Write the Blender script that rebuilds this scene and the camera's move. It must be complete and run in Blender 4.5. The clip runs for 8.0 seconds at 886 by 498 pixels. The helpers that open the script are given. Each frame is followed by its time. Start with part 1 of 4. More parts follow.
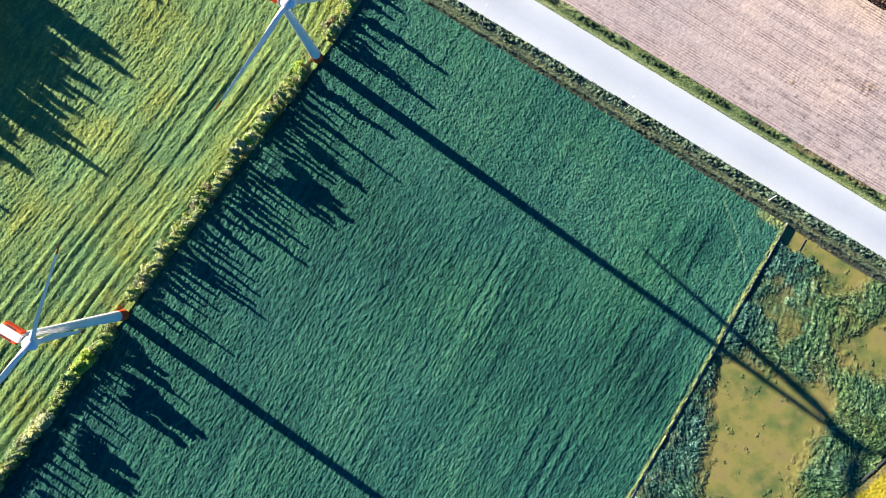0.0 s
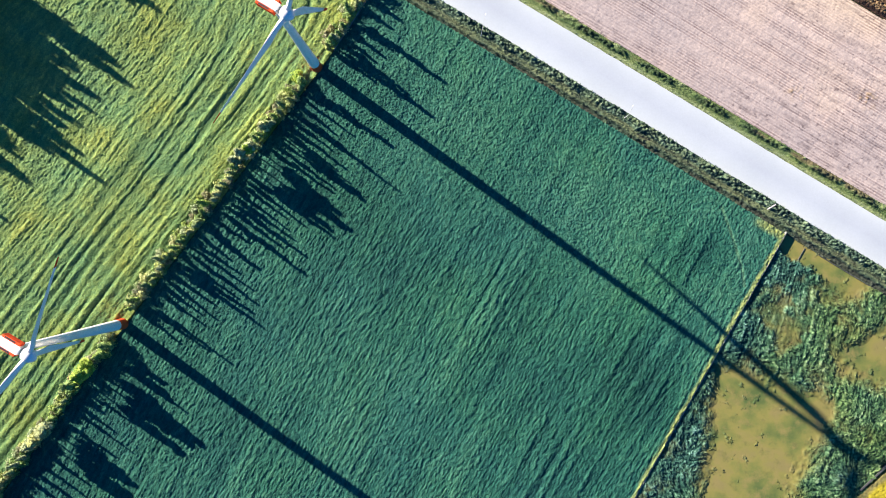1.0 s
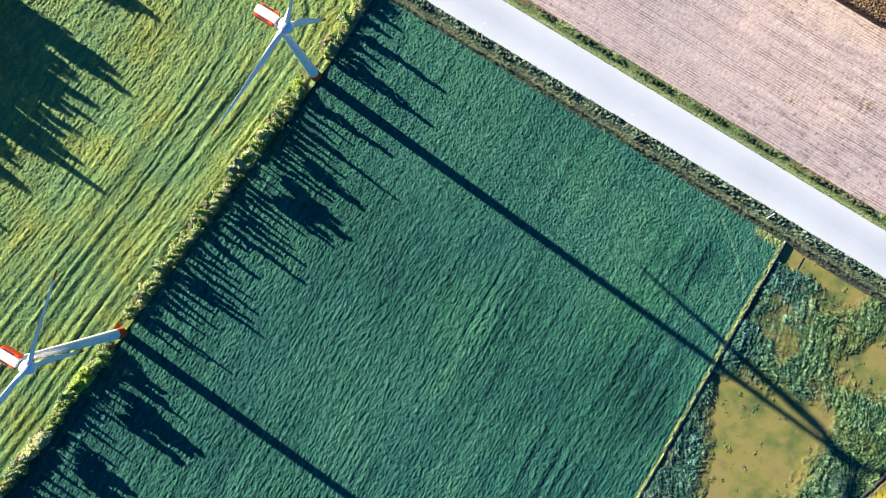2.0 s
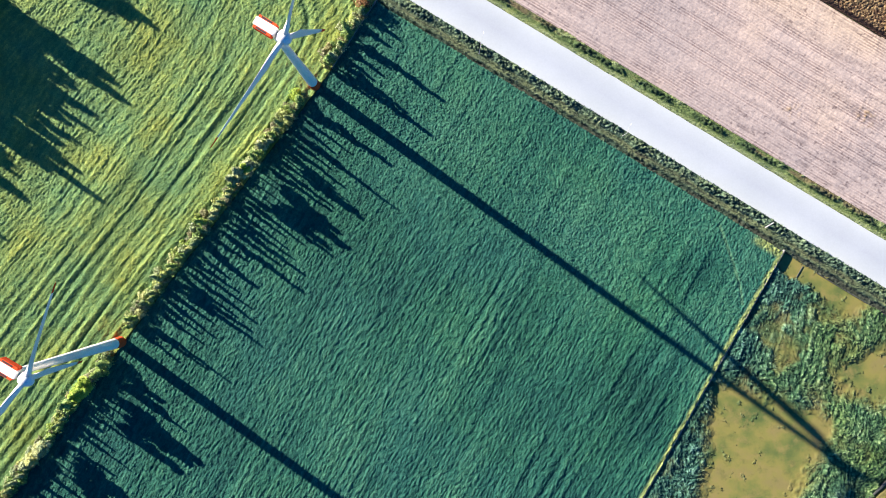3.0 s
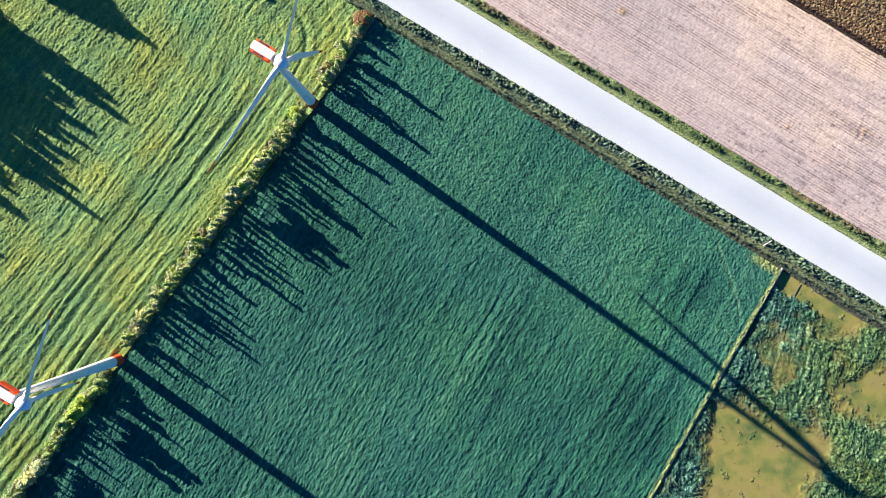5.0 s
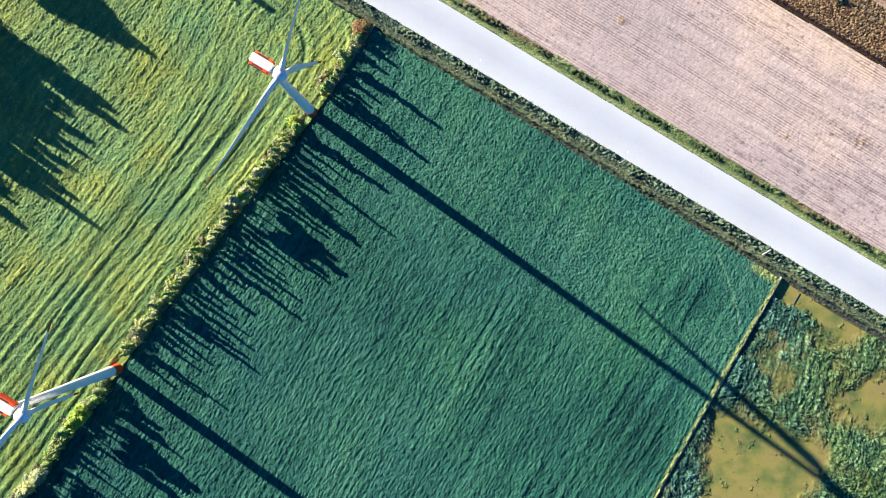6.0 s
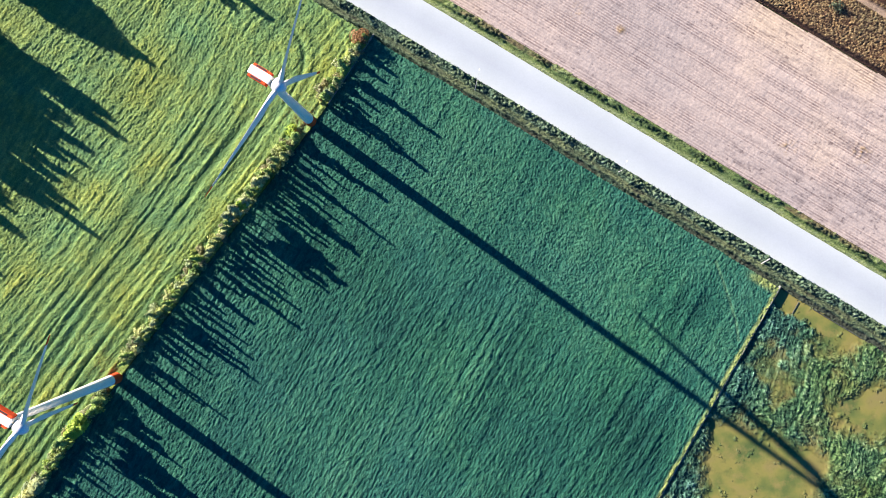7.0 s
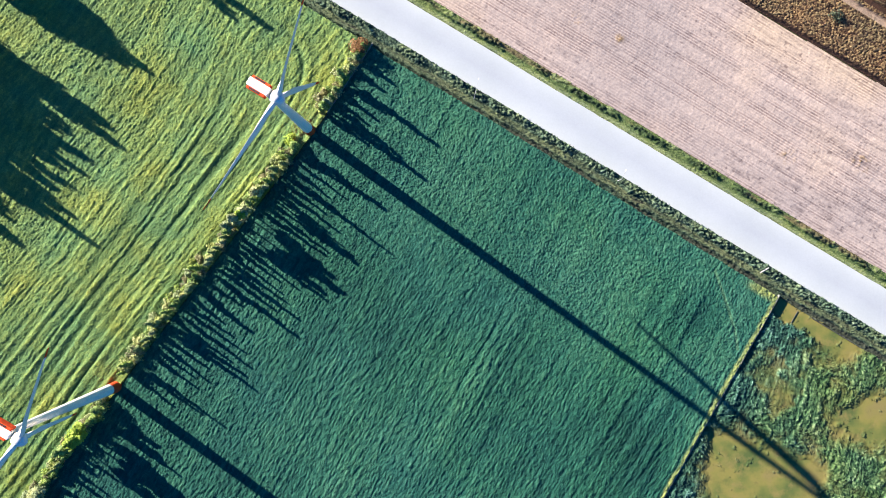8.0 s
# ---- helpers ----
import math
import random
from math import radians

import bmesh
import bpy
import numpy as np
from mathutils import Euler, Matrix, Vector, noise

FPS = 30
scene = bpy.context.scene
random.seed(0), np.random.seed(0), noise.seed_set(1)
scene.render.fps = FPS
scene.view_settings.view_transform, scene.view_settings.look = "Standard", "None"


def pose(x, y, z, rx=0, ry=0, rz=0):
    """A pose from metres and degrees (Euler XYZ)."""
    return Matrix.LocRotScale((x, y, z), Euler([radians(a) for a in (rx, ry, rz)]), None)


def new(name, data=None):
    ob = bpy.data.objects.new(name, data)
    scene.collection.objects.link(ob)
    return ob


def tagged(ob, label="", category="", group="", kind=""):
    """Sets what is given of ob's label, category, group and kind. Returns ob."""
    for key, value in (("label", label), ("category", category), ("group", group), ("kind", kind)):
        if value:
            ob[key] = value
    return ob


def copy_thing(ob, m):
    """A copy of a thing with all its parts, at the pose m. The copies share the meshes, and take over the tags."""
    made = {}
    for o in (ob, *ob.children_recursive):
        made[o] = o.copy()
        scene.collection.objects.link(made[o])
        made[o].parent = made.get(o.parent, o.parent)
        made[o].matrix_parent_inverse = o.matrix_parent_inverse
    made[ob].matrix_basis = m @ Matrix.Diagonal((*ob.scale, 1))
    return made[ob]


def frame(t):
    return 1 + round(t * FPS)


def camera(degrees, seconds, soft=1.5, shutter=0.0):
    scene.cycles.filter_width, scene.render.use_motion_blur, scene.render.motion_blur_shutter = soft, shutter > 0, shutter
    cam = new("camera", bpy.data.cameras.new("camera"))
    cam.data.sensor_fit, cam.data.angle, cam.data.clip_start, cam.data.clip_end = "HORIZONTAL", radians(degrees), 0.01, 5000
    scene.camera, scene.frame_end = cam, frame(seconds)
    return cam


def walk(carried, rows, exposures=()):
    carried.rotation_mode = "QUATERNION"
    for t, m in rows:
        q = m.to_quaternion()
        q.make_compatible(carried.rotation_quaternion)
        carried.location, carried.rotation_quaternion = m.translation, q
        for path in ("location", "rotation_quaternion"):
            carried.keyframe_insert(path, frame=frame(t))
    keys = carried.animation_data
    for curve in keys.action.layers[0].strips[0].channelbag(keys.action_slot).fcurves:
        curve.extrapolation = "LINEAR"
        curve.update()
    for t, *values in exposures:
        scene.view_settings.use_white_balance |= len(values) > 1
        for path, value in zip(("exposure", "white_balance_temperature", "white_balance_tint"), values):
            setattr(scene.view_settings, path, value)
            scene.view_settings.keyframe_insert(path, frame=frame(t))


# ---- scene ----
# ---------------------------------------------------------------- camera
EYE = 213.5
cam = camera(54.4, 8.0, soft=0.92)
# seconds, metres to the east and to the north of the start; the lens points straight down
ROWS = [(t, 0.245 * t, 2.228 * t) for t in (0.0, 1.0, 2.0, 3.0, 4.0, 5.0, 6.0, 7.0, 8.0)]
walk(cam, [(t, pose(x, y, EYE)) for t, x, y in ROWS], exposures=[(0.0, 2.14, 5800, 10)])

# ---------------------------------------------------------------- light
SUN_UP = radians(18.2)
SHADE = Vector((0.8115, -0.5844, 0.0))          # the way the shadows fall
world = bpy.data.worlds.new("sky")
scene.world = world
world.use_nodes = True
wn = world.node_tree.nodes
sky = wn.new("ShaderNodeTexSky")
sky.sky_type = "NISHITA"
sky.sun_disc = False
sky.sun_elevation = SUN_UP
sky.ozone_density = 4.0
sky.dust_density = 0.3
sky.sun_rotation = math.atan2(-SHADE.x, -SHADE.y)
wn["Background"].inputs["Strength"].default_value = 0.034
sky_tint = wn.new("ShaderNodeMix")                   # added tint on the sky's light, turns the shade blue
sky_tint.data_type, sky_tint.blend_type = "RGBA", "MULTIPLY"
sky_tint.inputs[0].default_value = 1.0
sky_tint.inputs[7].default_value = (0.20, 0.70, 1.20, 1)
world.node_tree.links.new(sky.outputs["Color"], sky_tint.inputs[6])
world.node_tree.links.new(sky_tint.outputs[2], wn["Background"].inputs["Color"])

sun_data = bpy.data.lights.new("sun", "SUN")
sun_data.energy = 5.0
sun_data.angle = radians(0.55)
sun_data.color = (1.0, 0.865, 0.69)
sun = new("sun", sun_data)
beam = Vector((SHADE.x * math.cos(SUN_UP), SHADE.y * math.cos(SUN_UP), -math.sin(SUN_UP)))
sun.rotation_mode = "QUATERNION"
sun.rotation_quaternion = beam.to_track_quat("-Z", "Y")
sun.location = (-80, 60, 90)

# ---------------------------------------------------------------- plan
UNIT = 0.14


def plan(u, v, z=0.0):
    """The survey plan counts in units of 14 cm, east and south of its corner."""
    return Vector(((u - 784) * UNIT, (441 - v) * UNIT, z))


def flat(u, v):
    p = plan(u, v)
    return np.array((p.x, p.y))


VERGE = (flat(690, -26), flat(1390, 399))        # south edge of the roadside verge
ROAD_S = (flat(807, 0), flat(1567, 460))
ROAD_N = (flat(907, -22), flat(1567, 376))
WALL_E = (flat(1393, 395), flat(1090, 926))


def along(line, s):
    """The point at the fraction s of a straight line."""
    return line[0] + (line[1] - line[0]) * s


def side(x, y, a, b):
    """Signed distance from the line a-b, positive to its left."""
    e = (b - a) / np.hypot(*(b - a))
    return e[0] * (y - a[1]) - e[1] * (x - a[0])


def inside(x, y, poly):
    """Even-odd test of points against a polygon."""
    hit = np.zeros(x.shape, bool)
    for (ax, ay), (bx, by) in zip(poly, poly[1:] + poly[:1]):
        if ay != by:
            cross = (ay > y) != (by > y)
            hit ^= cross & (x < (bx - ax) * (y - ay) / (by - ay) + ax)
    return hit


# ---------------------------------------------------------------- noise for the relief
def lattice(ix, iy, seed):
    h = (ix.astype(np.int64) * 374761393 + iy.astype(np.int64) * 668265263 + seed * 1442695041) & 0x7FFFFFFF
    h = ((h ^ (h >> 13)) * 1274126177) & 0x7FFFFFFF
    h = ((h ^ (h >> 16)) * 1911520717) & 0x7FFFFFFF
    return ((h ^ (h >> 15)) & 0xFFFFF) / 1048575.0


def soft_noise(x, y, scale, seed):
    """Value noise from 0 to 1, with cells of that many metres."""
    x, y = x / scale, y / scale
    ix, iy = np.floor(x), np.floor(y)
    fx, fy = x - ix, y - iy
    fx, fy = fx * fx * (3 - 2 * fx), fy * fy * (3 - 2 * fy)
    a, b = lattice(ix, iy, seed), lattice(ix + 1, iy, seed)
    c, e = lattice(ix, iy + 1, seed), lattice(ix + 1, iy + 1, seed)
    return (a + (b - a) * fx) * (1 - fy) + (c + (e - c) * fx) * fy


def cloud(x, y, scale, seed, octaves=3):
    total, weight = 0.0, 0.0
    for i in range(octaves):
        total = total + soft_noise(x, y, scale / 2 ** i, seed + i) * 0.5 ** i
        weight += 0.5 ** i
    return total / weight


def tufts(x, y, cell, seed, spread=0.85):
    """Domes of single plants on a jittered grid: height 0 to 1 and a number for each plant."""
    ix, iy = np.floor(x / cell), np.floor(y / cell)
    best, tag = np.zeros(x.shape), np.zeros(x.shape)
    for dx in (-1, 0, 1):
        for dy in (-1, 0, 1):
            jx, jy = ix + dx, iy + dy
            px = (jx + 0.5 + 0.9 * (lattice(jx, jy, seed) - 0.5)) * cell
            py = (jy + 0.5 + 0.9 * (lattice(jx, jy, seed + 7) - 0.5)) * cell
            size = 0.55 + 0.45 * lattice(jx, jy, seed + 13)
            r = spread * cell * size
            h = size * np.maximum(0, 1 - ((x - px) ** 2 + (y - py) ** 2) / (r * r))
            better = h > best
            best = np.where(better, h, best)
            tag = np.where(better, lattice(jx, jy, seed + 29), tag)
    return best, tag


# ---------------------------------------------------------------- materials
def material(name, rough=0.8, spec=0.3):
    m = bpy.data.materials.new(name)
    m.use_nodes = True
    b = m.node_tree.nodes["Principled BSDF"]
    b.inputs["Roughness"].default_value = rough
    b.inputs["Specular IOR Level"].default_value = spec
    return m, m.node_tree.nodes, m.node_tree.links, b


def noise_node(n, l, scale, detail=4.0, rough=0.6, vector=None):
    t = n.new("ShaderNodeTexNoise")
    t.inputs["Scale"].default_value = scale
    t.inputs["Detail"].default_value = detail
    t.inputs["Roughness"].default_value = rough
    if vector is None:
        c = n.new("ShaderNodeTexCoord")
        vector = c.outputs["Object"]
    l.new(vector, t.inputs["Vector"])
    return t.outputs["Fac"]


def ramp_node(n, l, fac, stops):
    r = n.new("ShaderNodeValToRGB")
    while len(r.color_ramp.elements) < len(stops):
        r.color_ramp.elements.new(0.5)
    for e, (at, colour) in zip(r.color_ramp.elements, stops):
        e.position = at
        e.color = (*colour, 1)
    l.new(fac, r.inputs["Fac"])
    return r.outputs["Color"]


def mix_node(n, l, fac, a, b, how="MIX"):
    m = n.new("ShaderNodeMix")
    m.data_type = "RGBA"
    m.blend_type = how
    for socket, value in ((m.inputs[0], fac), (m.inputs[6], a), (m.inputs[7], b)):
        if isinstance(value, (int, float)):
            socket.default_value = value
        elif isinstance(value, tuple):
            socket.default_value = (*value, 1)
        else:
            l.new(value, socket)
    return m.outputs[2]


def bump_node(n, l, b, height, distance=0.05, strength=0.6):
    u = n.new("ShaderNodeBump")
    u.inputs["Distance"].default_value = distance
    u.inputs["Strength"].default_value = strength
    l.new(height, u.inputs["Height"])
    l.new(u.outputs["Normal"], b.inputs["Normal"])


def attribute(n, name):
    a = n.new("ShaderNodeAttribute")
    a.attribute_name = name
    return a.outputs["Fac"]


def let_through(n, l, b, colour, share):
    """Thin leaves: part of the light shines through."""
    thin = n.new("ShaderNodeBsdfTranslucent")
    l.new(colour, thin.inputs["Color"])
    both = n.new("ShaderNodeMixShader")
    both.inputs[0].default_value = share
    l.new(b.outputs[0], both.inputs[1])
    l.new(thin.outputs[0], both.inputs[2])
    l.new(both.outputs[0], n["Material Output"].inputs["Surface"])


def field_material(name, plants, patches, patch_scale, grain=5.0, rough=0.75, second=None, spec=0.2, soil=None, relief=0.12):
    """Plants coloured by number and painted relief tone, shifted by patches and, where given, by a second colour."""
    m, n, l, b = material(name, rough, spec)
    colour = ramp_node(n, l, attribute(n, "tuft"), plants)
    p = noise_node(n, l, patch_scale, 4.0, 0.55)
    tint = ramp_node(n, l, p, patches)
    colour = mix_node(n, l, 1.0, colour, tint, "MULTIPLY")
    if second:
        colour = mix_node(n, l, attribute(n, "other"), colour, second)
    if soil:
        colour = mix_node(n, l, attribute(n, "soil"), colour, soil)
    g = noise_node(n, l, grain, 3.0, 0.7)
    colour = mix_node(n, l, 1.0, colour, ramp_node(n, l, g, ((0.25, (0.6, 0.62, 0.6)), (0.75, (1.25, 1.22, 1.2)))), "MULTIPLY")
    l.new(colour, b.inputs["Base Color"])
    bump_node(n, l, b, g, relief, 0.6)
    let_through(n, l, b, colour, 0.25)
    return m


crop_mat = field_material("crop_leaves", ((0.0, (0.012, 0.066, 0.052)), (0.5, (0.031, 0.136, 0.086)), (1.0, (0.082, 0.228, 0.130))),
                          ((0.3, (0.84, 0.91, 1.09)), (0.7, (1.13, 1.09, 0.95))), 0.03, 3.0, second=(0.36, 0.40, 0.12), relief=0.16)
# second is the dark green painted into the meadow's furrows as shade
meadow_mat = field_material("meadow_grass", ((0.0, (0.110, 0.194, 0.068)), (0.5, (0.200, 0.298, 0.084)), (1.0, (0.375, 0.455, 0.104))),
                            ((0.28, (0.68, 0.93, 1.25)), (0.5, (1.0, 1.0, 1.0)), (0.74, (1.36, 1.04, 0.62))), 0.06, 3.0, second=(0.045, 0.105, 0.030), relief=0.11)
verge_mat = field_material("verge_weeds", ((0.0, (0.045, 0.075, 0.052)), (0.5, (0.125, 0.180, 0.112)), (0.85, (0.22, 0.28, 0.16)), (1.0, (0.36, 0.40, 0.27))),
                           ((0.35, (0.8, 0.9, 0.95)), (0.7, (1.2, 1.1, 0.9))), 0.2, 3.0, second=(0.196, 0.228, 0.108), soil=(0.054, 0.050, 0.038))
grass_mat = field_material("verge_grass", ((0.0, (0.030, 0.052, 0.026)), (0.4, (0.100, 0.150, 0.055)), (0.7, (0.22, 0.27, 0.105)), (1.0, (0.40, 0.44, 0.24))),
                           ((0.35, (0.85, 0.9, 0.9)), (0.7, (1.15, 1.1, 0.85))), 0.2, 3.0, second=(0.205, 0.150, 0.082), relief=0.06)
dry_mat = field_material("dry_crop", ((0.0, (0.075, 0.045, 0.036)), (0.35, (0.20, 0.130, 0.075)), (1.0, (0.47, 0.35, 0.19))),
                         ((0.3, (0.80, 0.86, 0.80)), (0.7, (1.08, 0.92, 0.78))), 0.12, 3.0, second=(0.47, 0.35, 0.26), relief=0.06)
yellow_mat = field_material("yellow_crop", ((0.0, (0.35, 0.27, 0.02)), (1.0, (0.62, 0.50, 0.03))),
                            ((0.3, (0.8, 0.8, 0.8)), (0.7, (1.1, 1.1, 1.0))), 0.2, 3.0, second=(0.24, 0.21, 0.085))


def stubble_material():
    m, n, l, b = material("stubble_soil", 0.95, 0.1)
    big = noise_node(n, l, 0.022, 3.0, 0.5)
    colour = ramp_node(n, l, big, ((0.36, (0.340, 0.280, 0.256)), (0.5, (0.400, 0.317, 0.274)), (0.64, (0.480, 0.370, 0.278))))
    rows = ramp_node(n, l, attribute(n, "tuft"), ((0.0, (0.48, 0.46, 0.48)), (0.40, (0.93, 0.93, 0.93)), (1.0, (1.25, 1.24, 1.2))))
    colour = mix_node(n, l, 1.0, colour, rows, "MULTIPLY")
    colour = mix_node(n, l, attribute(n, "other"), colour, (0.30, 0.20, 0.09))
    wave = n.new("ShaderNodeMath")                # drill lines 0.66 m apart
    wave.operation = "SINE"
    pitch = n.new("ShaderNodeMath")
    pitch.operation = "MULTIPLY"
    pitch.inputs[1].default_value = 2 * math.pi / 0.66
    l.new(attribute(n, "drill"), pitch.inputs[0])
    l.new(pitch.outputs[0], wave.inputs[0])
    worn = noise_node(n, l, 0.11, 6.0, 0.8)
    faint = mix_node(n, l, attribute(n, "strength"), (0.0, 0.0, 0.0), ramp_node(n, l, worn, ((0.38, (0.15, 0.15, 0.15)), (0.64, (1, 1, 1)))))
    lines = mix_node(n, l, faint, (1.0, 1.0, 1.0), ramp_node(n, l, wave.outputs[0], ((0.0, (0.54, 0.49, 0.50)), (0.36, (1.05, 1.05, 1.05)))))
    colour = mix_node(n, l, 1.0, colour, lines, "MULTIPLY")
    g = noise_node(n, l, 2.2, 4.0, 0.75)
    colour = mix_node(n, l, 1.0, colour, ramp_node(n, l, g, ((0.3, (0.80, 0.80, 0.81)), (0.7, (1.14, 1.13, 1.11)))), "MULTIPLY")
    l.new(colour, b.inputs["Base Color"])
    bump_node(n, l, b, g, 0.06, 0.5)
    return m


stubble_mat = stubble_material()


def plain_material(name, dark, light, scale, rough=0.8, bump=0.02, fine=12.0, spec=0.3):
    m, n, l, b = material(name, rough, spec)
    colour = ramp_node(n, l, noise_node(n, l, scale, 5.0, 0.6), ((0.3, dark), (0.7, light)))
    f = noise_node(n, l, fine, 3.0, 0.6)
    colour = mix_node(n, l, 1.0, colour, ramp_node(n, l, f, ((0.3, (0.86, 0.86, 0.86)), (0.7, (1.1, 1.1, 1.1)))), "MULTIPLY")
    l.new(colour, b.inputs["Base Color"])
    if bump:
        bump_node(n, l, b, f, bump, 0.5)
    return m


def road_material():
    m, n, l, b = material("pale_concrete_road", 0.85, 0.25)
    colour = ramp_node(n, l, noise_node(n, l, 0.06, 5.0, 0.6), ((0.3, (0.355, 0.372, 0.382)), (0.7, (0.402, 0.418, 0.427))))
    lane = ramp_node(n, l, attribute(n, "lane"), ((0.0, (1.14, 1.14, 1.09)), (0.28, (1.03, 1.03, 1.03)), (0.5, (0.95, 0.95, 0.98)), (0.72, (0.99, 0.99, 1.0)), (1.0, (1.13, 1.13, 1.09))))
    colour = mix_node(n, l, 1.0, colour, lane, "MULTIPLY")
    f = noise_node(n, l, 2.5, 4.0, 0.7)
    colour = mix_node(n, l, 1.0, colour, ramp_node(n, l, f, ((0.3, (0.95, 0.95, 0.95)), (0.7, (1.03, 1.03, 1.03)))), "MULTIPLY")
    l.new(colour, b.inputs["Base Color"])
    bump_node(n, l, b, f, 0.01, 0.4)
    return m


road_mat = road_material()
ground_mat = plain_material("open_ground", (0.055, 0.085, 0.030), (0.13, 0.13, 0.055), 0.02, 0.95, 0.05, 1.5, 0.1)
concrete_mat = plain_material("weathered_concrete", (0.15, 0.15, 0.125), (0.28, 0.27, 0.225), 0.6, 0.9, 0.01, 9.0)
stone_mat = plain_material("dark_wet_stone", (0.05, 0.05, 0.045), (0.11, 0.105, 0.09), 0.8, 0.8, 0.01, 9.0)
white_mat = plain_material("white_turbine_paint", (0.84, 0.77, 0.67), (0.88, 0.82, 0.73), 0.25, 0.38, 0.0, 3.0, 0.5)
red_mat = plain_material("red_paint", (0.62, 0.062, 0.014), (0.72, 0.090, 0.024), 0.4, 0.85, 0.0, 3.0, 0.1)
grille_mat = plain_material("dark_grille", (0.02, 0.015, 0.018), (0.04, 0.03, 0.03), 2.0, 0.6, 0.0)
steel_mat = plain_material("galvanised_steel", (0.30, 0.30, 0.30), (0.42, 0.42, 0.41), 1.5, 0.5, 0.0)
board_mat = plain_material("weathered_board", (0.48, 0.46, 0.40), (0.66, 0.63, 0.56), 2.0, 0.8, 0.01, 14.0)
bark_mat = plain_material("bark", (0.07, 0.05, 0.035), (0.15, 0.115, 0.08), 1.5, 0.95, 0.03, 8.0)


def leaf_material(name, dark, light, varied=True):
    m, n, l, b = material(name, 0.65, 0.3)
    geo = n.new("ShaderNodeNewGeometry")
    colour = ramp_node(n, l, geo.outputs["Random Per Island"], ((0.0, dark), (1.0, light)))
    if varied:
        info = n.new("ShaderNodeObjectInfo")
        tint = ramp_node(n, l, info.outputs["Random"], ((0.0, (0.72, 0.82, 0.9)), (0.5, (1.0, 1.0, 1.0)), (1.0, (1.18, 1.12, 0.85))))
        colour = mix_node(n, l, 1.0, colour, tint, "MULTIPLY")
    l.new(colour, b.inputs["Base Color"])
    let_through(n, l, b, colour, 0.35)
    return m


leaf_mats = [leaf_material("olive_leaves", (0.13, 0.16, 0.048), (0.45, 0.50, 0.19)),
             leaf_material("green_leaves", (0.11, 0.18, 0.038), (0.39, 0.48, 0.13)),
             leaf_material("pale_leaves", (0.20, 0.21, 0.085), (0.52, 0.54, 0.25))]
twig_leaf_mat = leaf_material("withered_leaves", (0.11, 0.105, 0.045), (0.34, 0.325, 0.165))
lime_leaf_mat = leaf_material("lime_leaves", (0.21, 0.30, 0.03), (0.42, 0.50, 0.07), False)
rust_leaf_mat = leaf_material("rust_leaves", (0.15, 0.075, 0.030), (0.36, 0.20, 0.090))
weed_leaf_mat = leaf_material("weed_leaves", (0.055, 0.060, 0.032), (0.16, 0.17, 0.09))
wood_leaf_mat = leaf_material("woodland_leaves", (0.030, 0.060, 0.018), (0.090, 0.13, 0.035))


def pond_colour(n, l):
    """Turbid ochre and olive, the same over the water and the silt beneath it."""
    big = noise_node(n, l, 0.11, 4.0, 0.55)
    colour = ramp_node(n, l, big, ((0.34, (0.190, 0.158, 0.054)), (0.45, (0.194, 0.172, 0.045)), (0.54, (0.138, 0.146, 0.038)), (0.66, (0.074, 0.102, 0.030))))
    scum = noise_node(n, l, 0.30, 6.0, 0.68)
    colour = mix_node(n, l, ramp_node(n, l, scum, ((0.50, (0, 0, 0)), (0.68, (0.75, 0.75, 0.75)))), colour, (0.220, 0.172, 0.058))
    murk = noise_node(n, l, 0.42, 5.0, 0.65)
    colour = mix_node(n, l, ramp_node(n, l, murk, ((0.54, (0, 0, 0)), (0.70, (0.55, 0.55, 0.55)))), colour, (0.095, 0.098, 0.032))
    return colour


def water_material():
    m, n, l, b = material("muddy_water", 0.30, 0.25)
    l.new(pond_colour(n, l), b.inputs["Base Color"])
    bump_node(n, l, b, noise_node(n, l, 1.2, 2.0, 0.5), 0.02, 0.3)
    return m


def marsh_material():
    """Weeds by their own number and painted gap shade, bluish by the wall and yellower farther out, thinning to bare
    silt.
    """
    m, n, l, b = material("marsh_weeds", 0.7, 0.2)
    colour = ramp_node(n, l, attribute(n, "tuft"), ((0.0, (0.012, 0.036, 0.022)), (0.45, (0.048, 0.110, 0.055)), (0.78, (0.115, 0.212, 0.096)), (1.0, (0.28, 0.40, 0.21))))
    tint = ramp_node(n, l, attribute(n, "cool"), ((0.0, (1.15, 1.0, 0.6)), (0.5, (0.92, 0.96, 0.95)), (1.0, (0.70, 0.90, 1.28))))
    colour = mix_node(n, l, 1.0, colour, tint, "MULTIPLY")
    g = noise_node(n, l, 3.0, 3.0, 0.7)
    colour = mix_node(n, l, 1.0, colour, ramp_node(n, l, g, ((0.25, (0.65, 0.67, 0.65)), (0.75, (1.25, 1.22, 1.2)))), "MULTIPLY")
    colour = mix_node(n, l, attribute(n, "other"), colour, pond_colour(n, l))
    l.new(colour, b.inputs["Base Color"])
    bump_node(n, l, b, g, 0.06, 0.5)
    let_through(n, l, b, colour, 0.2)
    return m


water_mat = water_material()
marsh_mat = marsh_material()


# ---------------------------------------------------------------- mesh helpers
def part(name, bm, mat, parent=None, label="", smooth=False):
    me = bpy.data.meshes.new(name)
    bmesh.ops.recalc_face_normals(bm, faces=bm.faces)
    bm.to_mesh(me)
    bm.free()
    me.materials.append(mat)
    if smooth:
        me.shade_smooth()
    ob = new(name, me)
    if parent:
        ob.parent = parent
    if label:
        tagged(ob, label)
    return ob


